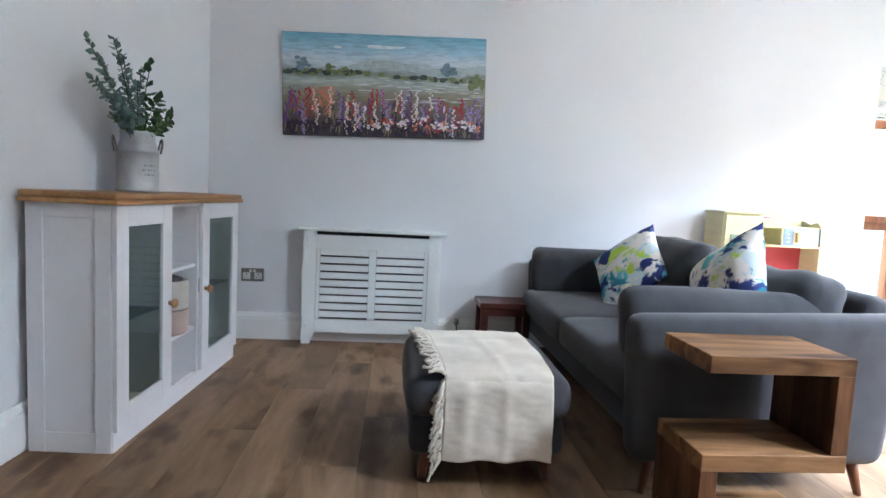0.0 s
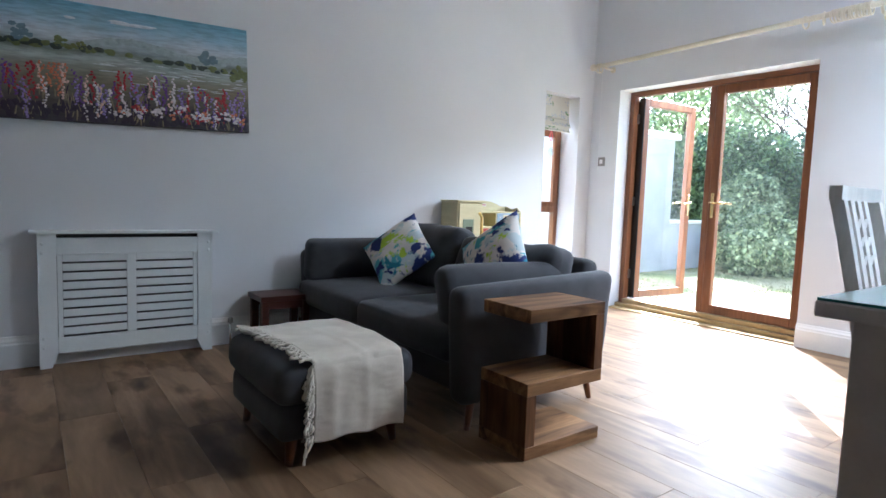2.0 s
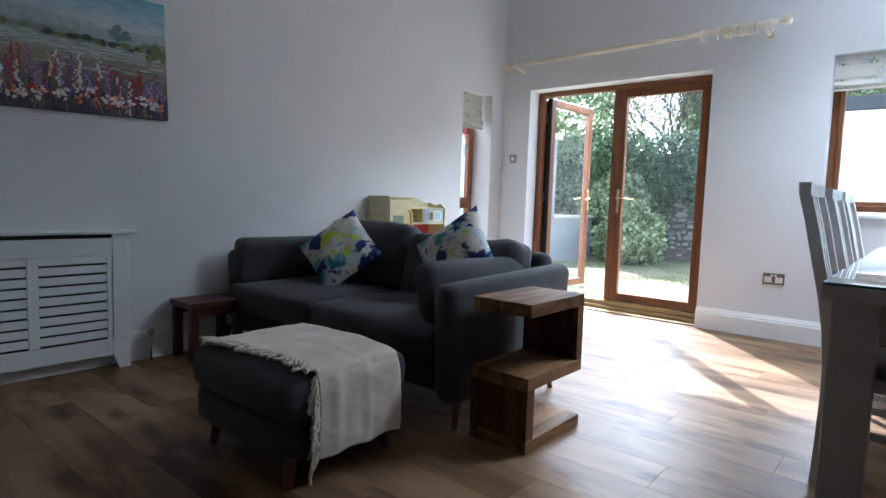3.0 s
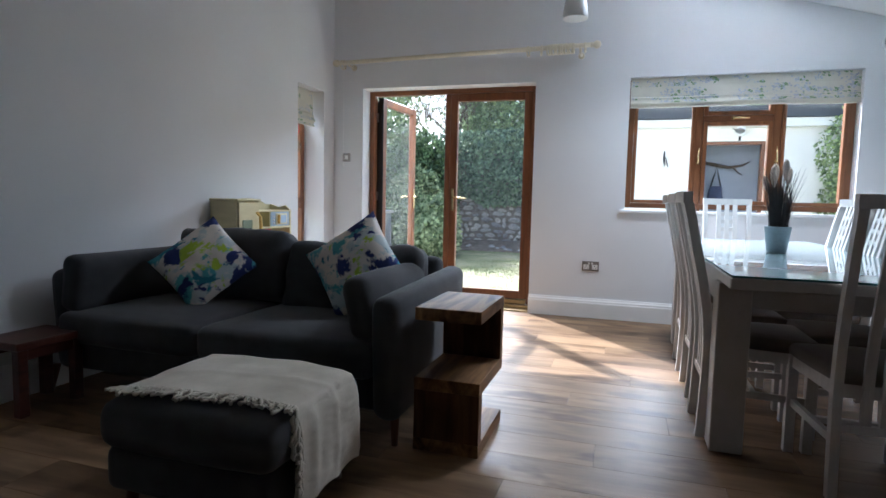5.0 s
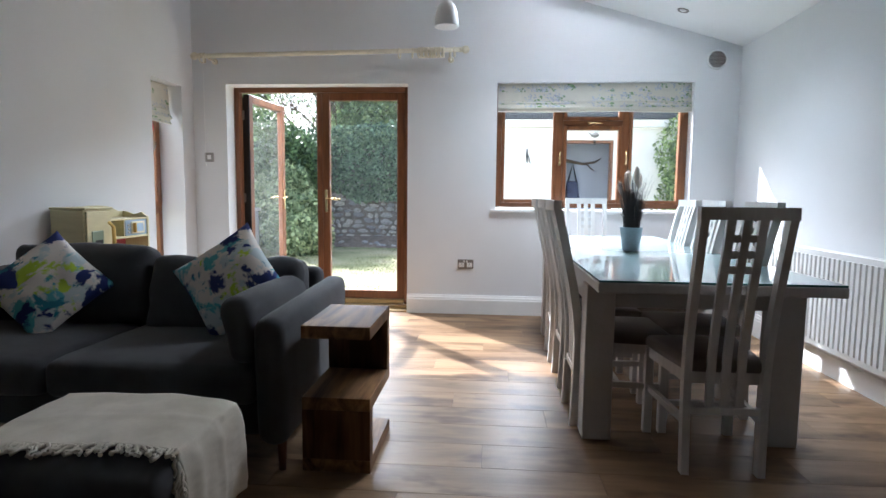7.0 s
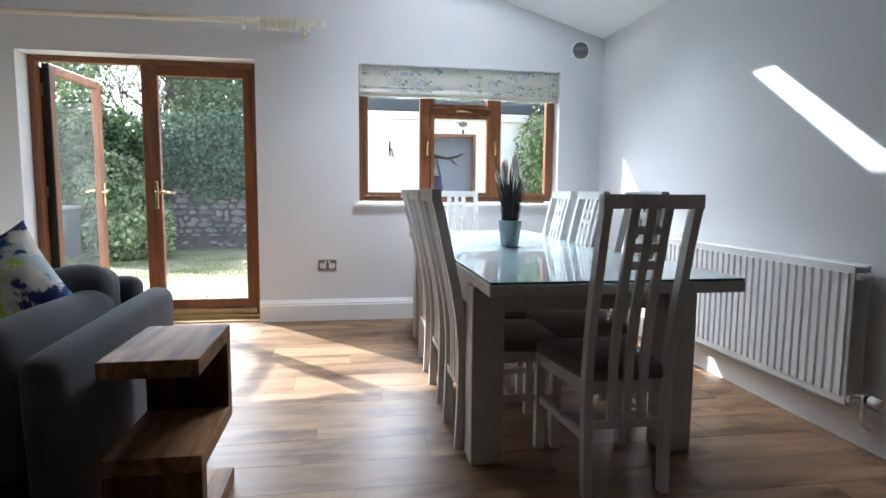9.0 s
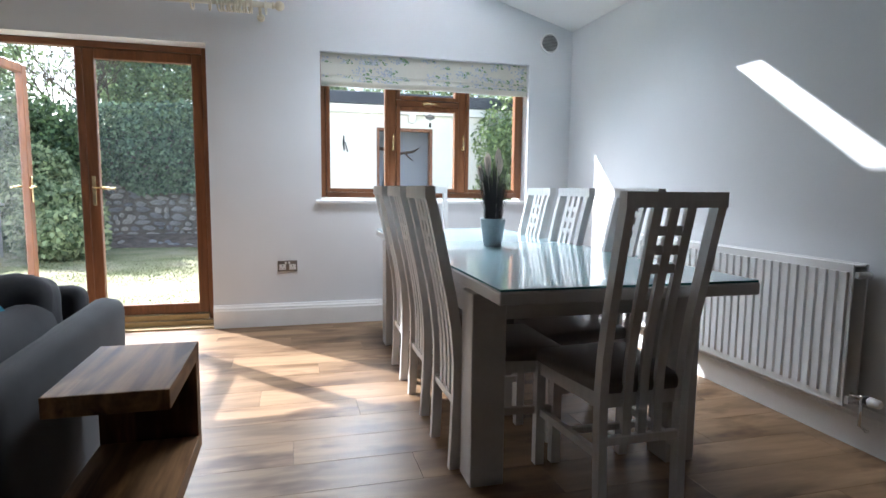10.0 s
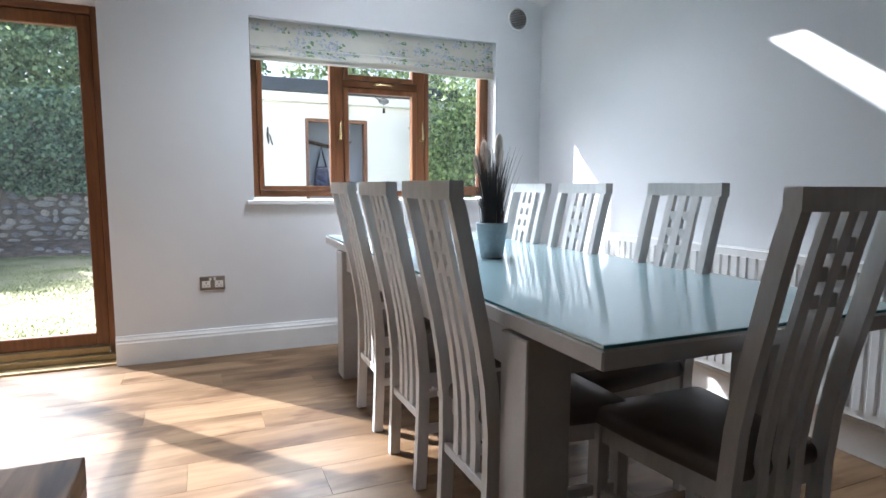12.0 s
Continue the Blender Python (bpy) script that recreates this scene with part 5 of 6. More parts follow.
for x0, x1, kx in ((-0.005, 0.428, 0.402), (0.762, 1.262, 0.790)):
    bm = bmesh.new()
    for r in ((x0, x0 + 0.082, 0.080, 0.905), (x1 - 0.082, x1, 0.080, 0.905), (x0 + 0.0821, x1 - 0.0821, 0.080, 0.162), (x0 + 0.0821, x1 - 0.0821, 0.828, 0.905)):
        box(bm, r[0], r[1], -0.018, -0.0015, r[2], r[3], bevel=0.001)
    dr = part("door", bm, CABINET, cab)
    pn = boxes("pane", [(x0 + 0.078, x1 - 0.078, -0.010, -0.006, 0.158, 0.832)], CLEAR, dr)
    bm = bmesh.new()
    lathe(bm, [(0.0, 0.0), (0.010, 0.0), (0.009, 0.012), (0.019, 0.018), (0.021, 0.026), (0.016, 0.034), (0.0, 0.037)], 20, m=pose(kx, -0.0185, 0.485, 90, 0, 0))
    part("knob", bm, OAKTOP, dr, "turned oak knob")
    boxes("glass_shelf", [(x0 + 0.01, x1 - 0.01, 0.03, CDp - 0.02, 0.456, 0.462)], EDGE, cab, "glass shelf")
# Raised grey strips on the back panel carry the grooves' shade as colour.
bm = bmesh.new()
for k in range(9):
    z = 0.50 + 0.035 * k
    box(bm, 0.06, 0.39, CDp - 0.018, CDp - 0.0125, z, z + 0.003)
part("groove_shade_strip", bm, mat("groove_shade", (0.45, 0.45, 0.45), 0.6), cab, kind="stuff")
# basket on the shelf
ROPE = mat("rope_cotton", (0.62, 0.58, 0.52), 0.9, vary=0.1, bump=0.4, bump_scale=300)
ROPE2 = mat("rope_blush", (0.55, 0.42, 0.36), 0.9, vary=0.1, bump=0.4, bump_scale=300)
bk = thing("rope_basket", pose(-0.982, 2.838, 0, 0, 0, 86.7) @ pose(0.585, 0.082, 0.3055), "coiled rope basket, white above and blush below, on the shelf", "basket")
prof = [(0.0, 0.0), (0.085, 0.0)]
for k in range(10):
    z = 0.008 + k * 0.011
    prof += [(0.094, z), (0.098, z + 0.0055)]
bm = bmesh.new()
lathe(bm, prof, 28)
part("lower_band", bm, ROPE2, bk)
bm = bmesh.new()
prof = []
for k in range(12):
    z = 0.1185 + k * 0.011
    prof += [(0.094, z), (0.098, z + 0.0055)]
prof += [(0.094, 0.250), (0.088, 0.245), (0.086, 0.15)]
lathe(bm, [(0.09, 0.1175)] + prof, 28)
part("upper_band", bm, ROPE, bk)
bm = bmesh.new()
soft(bm, (0, 0, 0.235), (0.13, 0.12, 0.05), 0.02, (0, 0, 0.01), 5, crease=0.012)
part("cloth", bm, mat("grey_cloth", (0.10, 0.10, 0.11), 0.9), bk)

# milk can of greenery on the cabinet
ZINC = mat("whitewashed_zinc", (0.42, 0.43, 0.44), 0.5, 0.35, vary=0.12, scale=9, bump=0.15)
can = thing("milk_can", pose(-1.135, 3.385, CHt + 0.0425), "whitewashed metal milk can filled with eucalyptus and greenery, on the cabinet", "vase")
bm = bmesh.new()
lathe(bm, [(0.0, 0.0), (0.100, 0.0), (0.103, 0.004), (0.103, 0.012), (0.100, 0.016), (0.100, 0.168), (0.103, 0.171), (0.103, 0.177), (0.098, 0.183), (0.084, 0.222), (0.082, 0.250), (0.088, 0.262), (0.084, 0.262), (0.078, 0.25), (0.0, 0.24)], 36)
bmesh.ops.scale(bm, vec=(0.84, 0.84, 1.0), verts=bm.verts[:])
part("body", bm, ZINC, can)
for a in (35, 215):
    bm = bmesh.new()
    c, s = math.cos(radians(a)), math.sin(radians(a))
    pts = [(c * r - s * o, s * r + c * o, z) for r, o, z in ((0.100, -0.035, 0.172), (0.108, -0.034, 0.205), (0.112, -0.018, 0.232), (0.113, 0.0, 0.238), (0.112, 0.018, 0.232), (0.108, 0.034, 0.205), (0.100, 0.035, 0.172))]
    tube(bm, [(p[0] * 0.86, p[1] * 0.86, p[2]) for p in pts], 0.0045, 8)
    part("handle", bm, METAL, can, "dark metal loop handle")
INK = mat("faded_lettering", (0.16, 0.17, 0.18), 0.7)
bm = bmesh.new()
for k, (z, a0, a1) in enumerate(((0.115, -8, 22), (0.095, -12, 26), (0.075, -6, 20))):
    for j in range(9):
        if (j + k) % 4 == 3:
            continue
        a = radians(a0 + (a1 - a0) * j / 8 - 2)
        b2 = a + radians(2.4)
        vs = [bm.verts.new((0.0848 * math.cos(q - 0.7), 0.0848 * math.sin(q - 0.7), z + dz)) for q, dz in ((a, -0.005), (b2, -0.003), (b2, 0.006), (a, 0.004))]
        bm.faces.new(vs)
part("lettering", bm, INK, can, "faded unreadable lettering", kind="stuff")
rng = random.Random(21)
LEAF_A = mat("eucalyptus_leaf", (0.13, 0.20, 0.17), 0.6, vary=0.3, scale=20)
LEAF_B = mat("deep_green_leaf", (0.045, 0.10, 0.035), 0.5, vary=0.3, scale=20)
LEAF_C = mat("fresh_green_leaf", (0.12, 0.22, 0.06), 0.55, vary=0.3, scale=20)
STEM = mat("stem", (0.10, 0.10, 0.05), 0.8)


def leafs(bm, p, d, nrm, ln, wd):
    d = d.normalized()
    s = d.cross(nrm).normalized() * wd / 2
    up = s.cross(d).normalized() * wd * 0.12
    a, b2, c2, e = p, p + d * ln * 0.45 + s - up, p + d * ln, p + d * ln * 0.45 - s - up
    m1 = p + d * ln * 0.45 + up * 0.4
    v = [bm.verts.new(q) for q in (a, p + d * ln * 0.15 + s * 0.6, b2, p + d * ln * 0.8 + s * 0.55, c2, p + d * ln * 0.8 - s * 0.55, e, p + d * ln * 0.15 - s * 0.6, m1)]
    for i in range(8):
        bm.faces.new((v[i], v[(i + 1) % 8], v[8]))


def sprig(tip, mat_, lf, wd, count, label, start=0.35, droop=0.0):
    base = Vector((tip[0] * 0.15, tip[1] * 0.15, 0.22))
    tip = Vector(tip)
    bm = bmesh.new()
    pts = [base.lerp(tip, t) + Vector((tip.x, tip.y, 0)) * 0.12 * math.sin(math.pi * t) * -1 for t in (0, 0.25, 0.5, 0.75, 1)]
    tube(bm, pts, 0.002, 6)
    s = part("sprig", bm, STEM, can, label)
    bm = bmesh.new()
    for k in range(count):
        t = start + (1 - start) * (k + 0.5) / count
        i = min(3, int(t * 4))
        p = pts[i].lerp(pts[i + 1], t * 4 - i)
        ax = (pts[i + 1] - pts[i]).normalized()
        for sd in (-1, 1):
            r = Vector((rng.uniform(-1, 1), rng.uniform(-1, 1), rng.uniform(-0.3, 0.6)))
            d = (ax.cross(Vector((0, 0, 1)).cross(ax) + r)).normalized() * sd + ax * 0.55
            sz = lf * (1 - 0.45 * t) * rng.uniform(0.8, 1.2)
            leafs(bm, p, d, ax + r * 0.3, sz, sz * wd)
    part("leaves", bm, mat_, s, kind="stuff")


for x, y, z in ((0.0, -0.42, 0.56), (0.02, -0.26, 0.60), (-0.02, -0.10, 0.57), (0.02, -0.02, 0.52)):
    sprig((x, y, z), LEAF_A, 0.048, 0.75, 17, "grey-green eucalyptus sprig")
for x, y, z in ((0.0, -0.38, 0.42), (0.05, -0.30, 0.36), (-0.04, -0.22, 0.47), (0.06, -0.14, 0.46)):
    sprig((x, y, z), LEAF_A, 0.055, 0.6, 15, "grey-green eucalyptus sprig", 0.25)
for x, y, z in ((0.03, 0.06, 0.58), (0.05, 0.10, 0.43), (0.06, 0.24, 0.37)):
    sprig((x, y, z), LEAF_B, 0.078, 0.62, 7, "dark round-leaved sprig")
for i in range(12):
    a = rng.uniform(0, math.tau)
    sprig((math.cos(a) * 0.12 + 0.03, math.sin(a) * 0.15 - 0.01, rng.uniform(0.30, 0.40)), LEAF_C if i % 3 else LEAF_B, 0.040, 0.6, 13, "small bright green sprig", 0.3)

# ---- toy kitchen ----
TOY = mat("toy_cream_paint", (0.62, 0.56, 0.33), 0.5, vary=0.05, stretch=(1, 1, 6))
TOYG = mat("toy_green", (0.20, 0.26, 0.18), 0.5)
TOYB = mat("toy_blue", (0.36, 0.50, 0.66), 0.5)
TOYC = mat("toy_pale_yellow", (0.72, 0.68, 0.50), 0.5)
TOYR = mat("toy_red", (0.50, 0.06, 0.07), 0.5)
TOYW = mat("toy_white", (0.75, 0.75, 0.72), 0.5)
TOYY = mat("toy_yellow", (0.75, 0.52, 0.16), 0.5)
toy = thing("toy_kitchen", pose(2.135, NY - 0.03, 0), "cream wooden toy kitchen with a blue microwave and red panel", "toy kitchen")
boxes("fridge", [(0, 0.250, -0.222, 0, 0.0, 0.985)], TOY, toy, bevel=0.004)
boxes("fridge_top", [(-0.010, 0.260, -0.240, 0.0, 0.9855, 1.0)], TOY, toy, bevel=0.004)
fd = boxes("fridge_door", [(0.008, 0.244, -0.238, -0.2225, 0.06, 0.975)], TOY, toy, bevel=0.004)
boxes("dispenser", [(0.045, 0.155, -0.243, -0.2385, 0.68, 0.85)], TOYG, fd, bevel=0.003)
boxes("recess", [(0.075, 0.140, -0.245, -0.2435, 0.70, 0.79)], BLACK, fd)
bm = bmesh.new()
tube(bm, [(0.215, -0.238, 0.90), (0.215, -0.268, 0.87), (0.215, -0.273, 0.76), (0.215, -0.268, 0.62), (0.215, -0.238, 0.59)], 0.012, 10)
part("handle", bm, TOYY, fd, "yellow handle")
arch = [(0.251, 0.9155), (0.71, 0.9155), (0.71, 0.945), (0.69, 0.958), (0.64, 0.958), (0.60, 0.975), (0.53, 0.995), (0.45, 1.003), (0.36, 1.003), (0.251, 0.995)]
bm = bmesh.new()
plate(bm, arch, 0.0, 0.015, m=Matrix(((1, 0, 0, 0), (0, 0, -1, -0.0), (0, 1, 0, 0), (0, 0, 0, 1))))
part("back_board", bm, TOY, toy)
boxes("badge", [(0.40, 0.47, -0.0175, -0.0155, 0.955, 0.978)], TOYW, toy, bevel=0.001)
boxes("badge_stripe", [(0.408, 0.462, -0.0185, -0.0176, 0.962, 0.971)], TOYR, toy)
boxes("back_panel", [(0.251, 0.71, -0.012, 0, 0.0, 0.915)], TOY, toy)
bm = bmesh.new()
side = [(0.0, 0.0), (-0.208, 0.0), (-0.208, 0.915), (-0.16, 0.952), (-0.10, 0.935), (-0.03, 0.958), (-0.0155, 0.958), (-0.0155, 0.0)]
plate(bm, side[1:], 0.695, 0.71, m=Matrix(((0, 0, 1, 0), (1, 0, 0, 0), (0, 1, 0, 0), (0, 0, 0, 1))))
part("side_board", bm, TOY, toy)
boxes("divider", [(0.425, 0.437, -0.200, -0.0125, 0.7905, 0.9025)], TOY, toy, bevel=0.001)
boxes("shelf", [(0.2605, 0.6945, -0.208, -0.0125, 0.903, 0.915)], TOY, toy, bevel=0.002)
boxes("shelf", [(0.2605, 0.6945, -0.208, -0.0125, 0.776, 0.790)], TOY, toy, bevel=0.002)
mw = boxes("microwave", [(0.440, 0.69, -0.202, -0.03, 0.7905, 0.9025)], TOYB, toy, bevel=0.003)
boxes("microwave_door", [(0.500, 0.655, -0.209, -0.2025, 0.802, 0.890)], TOYC, mw, bevel=0.003)
boxes("microwave_window", [(0.545, 0.635, -0.212, -0.2095, 0.816, 0.876)], TOYB, mw)
boxes("handle", [(0.515, 0.528, -0.232, -0.2095, 0.812, 0.880)], TOYY, mw, bevel=0.004)
for z in (0.815, 0.84, 0.865):
    boxes("knob", [(0.462, 0.478, -0.210, -0.2025, z - 0.006, z + 0.006)], TOYW, mw, bevel=0.002)
boxes("red_panel", [(0.251, 0.694, -0.030, -0.0125, 0.50, 0.7755)], TOYR, toy)
boxes("worktop", [(0.251, 0.6945, -0.222, -0.013, 0.465, 0.490)], TOYW, toy, bevel=0.004)
boxes("tap", [(0.42, 0.45, -0.075, -0.045, 0.4905, 0.62)], TOYW, toy, bevel=0.008)
cp = boxes("cupboard", [(0.251, 0.694, -0.205, -0.013, 0.03, 0.4645)], TOY, toy, bevel=0.003)
boxes("cupboard_door", [(0.262, 0.690, -0.217, -0.2055, 0.04, 0.45)], TOYB, cp, bevel=0.003)

# ---- garden ----
def grass_mat():
    m, n, l, b = nodes("dry_lawn")
    tc = n.new("ShaderNodeTexCoord")
    t1, t2 = n.new("ShaderNodeTexNoise"), n.new("ShaderNodeTexNoise")
    t1.inputs["Scale"].default_value, t1.inputs["Detail"].default_value = 1.1, 6
    t2.inputs["Scale"].default_value, t2.inputs["Detail"].default_value = 24, 5
    l.new(tc.outputs["Object"], t1.inputs["Vector"])
    l.new(tc.outputs["Object"], t2.inputs["Vector"])
    ad = n.new("ShaderNodeMath")
    ad.operation, ad.inputs[1].default_value = "MULTIPLY_ADD", 0.6
    l.new(t2.outputs["Fac"], ad.inputs[0])
    l.new(t1.outputs["Fac"], ad.inputs[2])
    r = ramp(n, [(0.55, (0.15, 0.19, 0.075)), (0.75, (0.31, 0.32, 0.16)), (1.0, (0.45, 0.41, 0.27))])
    l.new(ad.outputs[0], r.inputs["Fac"])
    l.new(r.outputs["Color"], b.inputs["Base Color"])
    b.inputs["Roughness"].default_value = 0.95
    return m


LAWN = grass_mat()
GZ = -0.12
bm = bmesh.new()
g = {}
xs = [-40, -3.95, EX + OUT - 0.02] + [5 + 0.5 * i for i in range(16)] + [14, 20, 40, 120, 600]
ys = [-600, -60, -12, -6] + [-3 + 0.75 * i for i in range(19)] + [14, 20, 60, 600]
for i, x in enumerate(xs):
    for j, y in enumerate(ys):
        inside = 4.6 < x < 13
        g[i, j] = bm.verts.new((x, y, GZ - (0.35 if x < 4 else 0) + (0.025 * noise.noise(Vector((x * 0.7, y * 0.7, 0))) if inside else 0)))
for i in range(len(xs) - 1):
    for j in range(len(ys) - 1):
        bm.faces.new((g[i, j], g[i + 1, j], g[i + 1, j + 1], g[i, j + 1]))
part("ground", bm, LAWN, kind="structure")
rs = np.random.RandomState(3)


def tufts(count):
    x = 4.95 + 6.6 * rs.rand(count) ** 1.3
    y = -1.5 + 9.5 * rs.rand(count)
    a = rs.rand(count) * math.tau
    h = 0.004 + 0.02 * rs.rand(count)
    w = 0.006 + 0.006 * rs.rand(count)
    z = np.full(count, GZ - 0.015)
    lx, ly = (rs.rand(count) - 0.5) * 0.07, (rs.rand(count) - 0.5) * 0.07
    v = np.stack([np.stack([x - np.cos(a) * w, y - np.sin(a) * w, z], 1), np.stack([x + np.cos(a) * w, y + np.sin(a) * w, z], 1), np.stack([x + lx, y + ly, z + h + 0.02], 1)], 1).reshape(-1, 3)
    me = bpy.data.meshes.new("grass")
    me.from_pydata(v.tolist(), [], np.arange(count * 3).reshape(-1, 3).tolist())
    me.materials.append(LAWN)
    return me


tagged(new("grass", tufts(60000)), "short dry lawn grass behind the house", "grass", kind="stuff")
PAVE = mat("concrete_paving", (0.46, 0.43, 0.39), 0.85, vary=0.15, scale=3, bump=0.3)
patio = tagged(new("pavement"), kind="structure")
for i in range(2):
    for j in range(14):
        bm = bmesh.new()
        box(bm, 0.004, 0.446, 0.004, 0.596, -0.04, 0, bevel=0.004)
        o = part("paving_slab", bm, PAVE, patio)
        o.location = (EX + OUT + 0.01 + i * 0.45 + (0 if i else 0), -1.5 + j * 0.6 + i * 0.2, GZ + 0.04)


def leaf_cloud(name, pts, nrm, size, material, parent=None, label="", flat=0.5):
    """Many small folded leaves at the points given, turned about the normals given."""
    k = len(pts)
    d = rs.randn(k, 3) * flat + nrm * 0.2 + np.array([0, 0, -0.35])
    d /= np.linalg.norm(d, axis=1, keepdims=True)
    n2 = nrm + rs.randn(k, 3) * 0.55
    s = np.cross(d, n2)
    s /= np.linalg.norm(s, axis=1, keepdims=True) + 1e-9
    ln = size * (0.6 + 0.8 * rs.rand(k, 1))
    p = pts
    v = np.stack([p, p + d * ln * 0.5 + s * ln * 0.33, p + d * ln, p + d * ln * 0.5 - s * ln * 0.33], 1).reshape(-1, 3)
    me = bpy.data.meshes.new(name)
    idx = np.arange(k)[:, None] * 4
    me.from_pydata(v.tolist(), [], np.concatenate([idx + [0, 1, 2], idx + [0, 2, 3]], 0).tolist())
    me.materials.append(material)
    o = new(name, me)
    if parent is not None:
        o.parent = parent
    return tagged(o, label, kind="stuff")


def foliage(name, dark, light, rough=0.5):
    m, n, l, b = nodes(name)
    geo = n.new("ShaderNodeNewGeometry")
    r = ramp(n, [(0.0, dark), (0.75, light), (1.0, tuple(c * 1.5 for c in light))])
    l.new(geo.outputs["Random Per Island"], r.inputs["Fac"])
    l.new(r.outputs["Color"], b.inputs["Base Color"])
    b.inputs["Roughness"].default_value = rough
    tr = n.new("ShaderNodeBsdfTranslucent")
    l.new(r.outputs["Color"], tr.inputs["Color"])
    mx = n.new("ShaderNodeMixShader")
    mx.inputs[0].default_value = 0.3
    l.new(b.outputs[0], mx.inputs[1])
    l.new(tr.outputs[0], mx.inputs[2])
    l.new(mx.outputs[0], n["Material Output"].inputs["Surface"])
    return m


IVY = foliage("ivy_leaf", (0.04, 0.08, 0.045), (0.24, 0.33, 0.20))
LAUREL = foliage("laurel_leaf", (0.025, 0.05, 0.018), (0.16, 0.23, 0.10), 0.35)
BUSH = foliage("bush_leaf", (0.08, 0.13, 0.05), (0.40, 0.46, 0.26), 0.4)
HEDGE = foliage("hedge_leaf", (0.07, 0.12, 0.035), (0.34, 0.42, 0.17), 0.4)
TREE = foliage("tree_leaf", (0.11, 0.17, 0.07), (0.32, 0.40, 0.19))
BARK = mat("bark", (0.10, 0.075, 0.055), 0.9, vary=0.25, bump=0.5, bump_scale=30)


def blob_points(k, centre, radii, thick=0.35, lump=0.22, freq=1.6):
    d = rs.randn(k, 3)
    d /= np.linalg.norm(d, axis=1, keepdims=True)
    r = 1 - thick * rs.rand(k) ** 1.5
    for i in range(k):
        r[i] *= 1 + lump * noise.noise(Vector(d[i] * freq + centre)) * 2
    pts = np.array(centre) + d * r[:, None] * np.array(radii)
    keep = pts[:, 2] > GZ + 0.02
    return pts[keep], d[keep]


def shrub(name, label, cat, centre, radii, k, size, material, trunk=False, stems=5):
    t = thing(name, pose(centre[0], centre[1], GZ), label, cat)
    c = (0, 0, centre[2] - GZ)
    bm = bmesh.new()
    rng2 = random.Random(int(centre[1] * 100) % 997)
    if trunk:
        tube(bm, [(0, 0, -0.1), (0.03, 0.02, c[2] * 0.35), (0.0, 0.08, c[2] * 0.75), (0.05, 0, c[2])], 0.1, 10, [0.15, 0.11, 0.08, 0.05])
        for i in range(9):
            a = i * 2.4
            p0 = Vector((0.02, 0.05, c[2] * (0.45 + 0.05 * i)))
            p1 = Vector((math.cos(a) * radii[0] * 0.75, math.sin(a) * radii[1] * 0.75, c[2] + radii[2] * rng2.uniform(-0.3, 0.6)))
            tube(bm, [p0, p0.lerp(p1, 0.5) + Vector((0, 0, 0.15)), p1], 0.04, 7, [0.05, 0.03, 0.01])
    else:
        for i in range(stems):
            a = i * 2.4
            tube(bm, [(math.cos(a) * 0.08, math.sin(a) * 0.08, -0.05), (math.cos(a) * radii[0] * 0.3, math.sin(a) * radii[1] * 0.3, c[2]), (math.cos(a) * radii[0] * 0.6, math.sin(a) * radii[1] * 0.6, c[2] + radii[2] * 0.5)], 0.02, 6, [0.03, 0.02, 0.008])
    part("trunk", bm, BARK, t)
    pts, nr = blob_points(k, c, radii)
    leaf_cloud("crown", pts, nr, size, material, t)
    return t


WXG = 12.35
# garden wall of rubble stone, with a bank of soil below
gw = thing("garden_wall", pose(WXG, 0, GZ), "old grey rubble-stone garden wall half covered in ivy", "wall")
MORT = mat("lime_mortar", (0.20, 0.18, 0.155), 0.95, vary=0.2, bump=0.5)
STONE = [mat("rubble_stone", c, 0.9, vary=0.22, scale=9, bump=0.6, bump_scale=40) for c in ((0.38, 0.37, 0.35), (0.48, 0.45, 0.40), (0.28, 0.28, 0.28))]
boxes("core", [(0.05, 0.40, -8, 16, 0.0, 2.35)], MORT, gw)
rng = random.Random(5)
smesh = []
for k in range(9):
    bm = bmesh.new()
    vs = []
    for i in range(7):
        a = i * math.tau / 7 + rng.uniform(-0.2, 0.2)
        vs.append((math.cos(a) * rng.uniform(0.85, 1.05), math.sin(a) * rng.uniform(0.8, 1.05)))
    fr = [bm.verts.new((-0.035 - rng.uniform(0, 0.02), y * 0.42, z * 0.42)) for y, z in vs]
    br = [bm.verts.new((0.08, y * 0.5, z * 0.5)) for y, z in vs]
    cc = bm.verts.new((-0.06, 0, 0))
    for i in range(7):
        bm.faces.new((fr[i], fr[(i + 1) % 7], br[(i + 1) % 7], br[i]))
        bm.faces.new((fr[(i + 1) % 7], fr[i], cc))
    smesh.append(mesh("stone", bm, STONE[k % 3]))
z = 0.14
while z < 1.45:
    hgt = rng.uniform(0.10, 0.15)
    y = 1.2 + rng.uniform(0, 0.15)
    while y < 5.9:
        wdt = rng.choice((0.12, 0.18, 0.24, 0.36)) * rng.uniform(0.8, 1.15)
        o = new("stone", rng.choice(smesh))
        o.parent, o.location, o.scale = gw, (0.03, y + wdt / 2, z + hgt / 2 + rng.uniform(-0.03, 0.03)), (rng.uniform(0.5, 1.6), wdt * rng.uniform(0.85, 1.1), hgt * rng.uniform(0.7, 1.25))
        o.rotation_euler = (rng.uniform(-0.15, 0.15), 0, 0)
        y += wdt + 0.008
    z += hgt + 0.004
k = 46000
yy, zz = rs.rand(k) * 17 - 3, rs.rand(k)
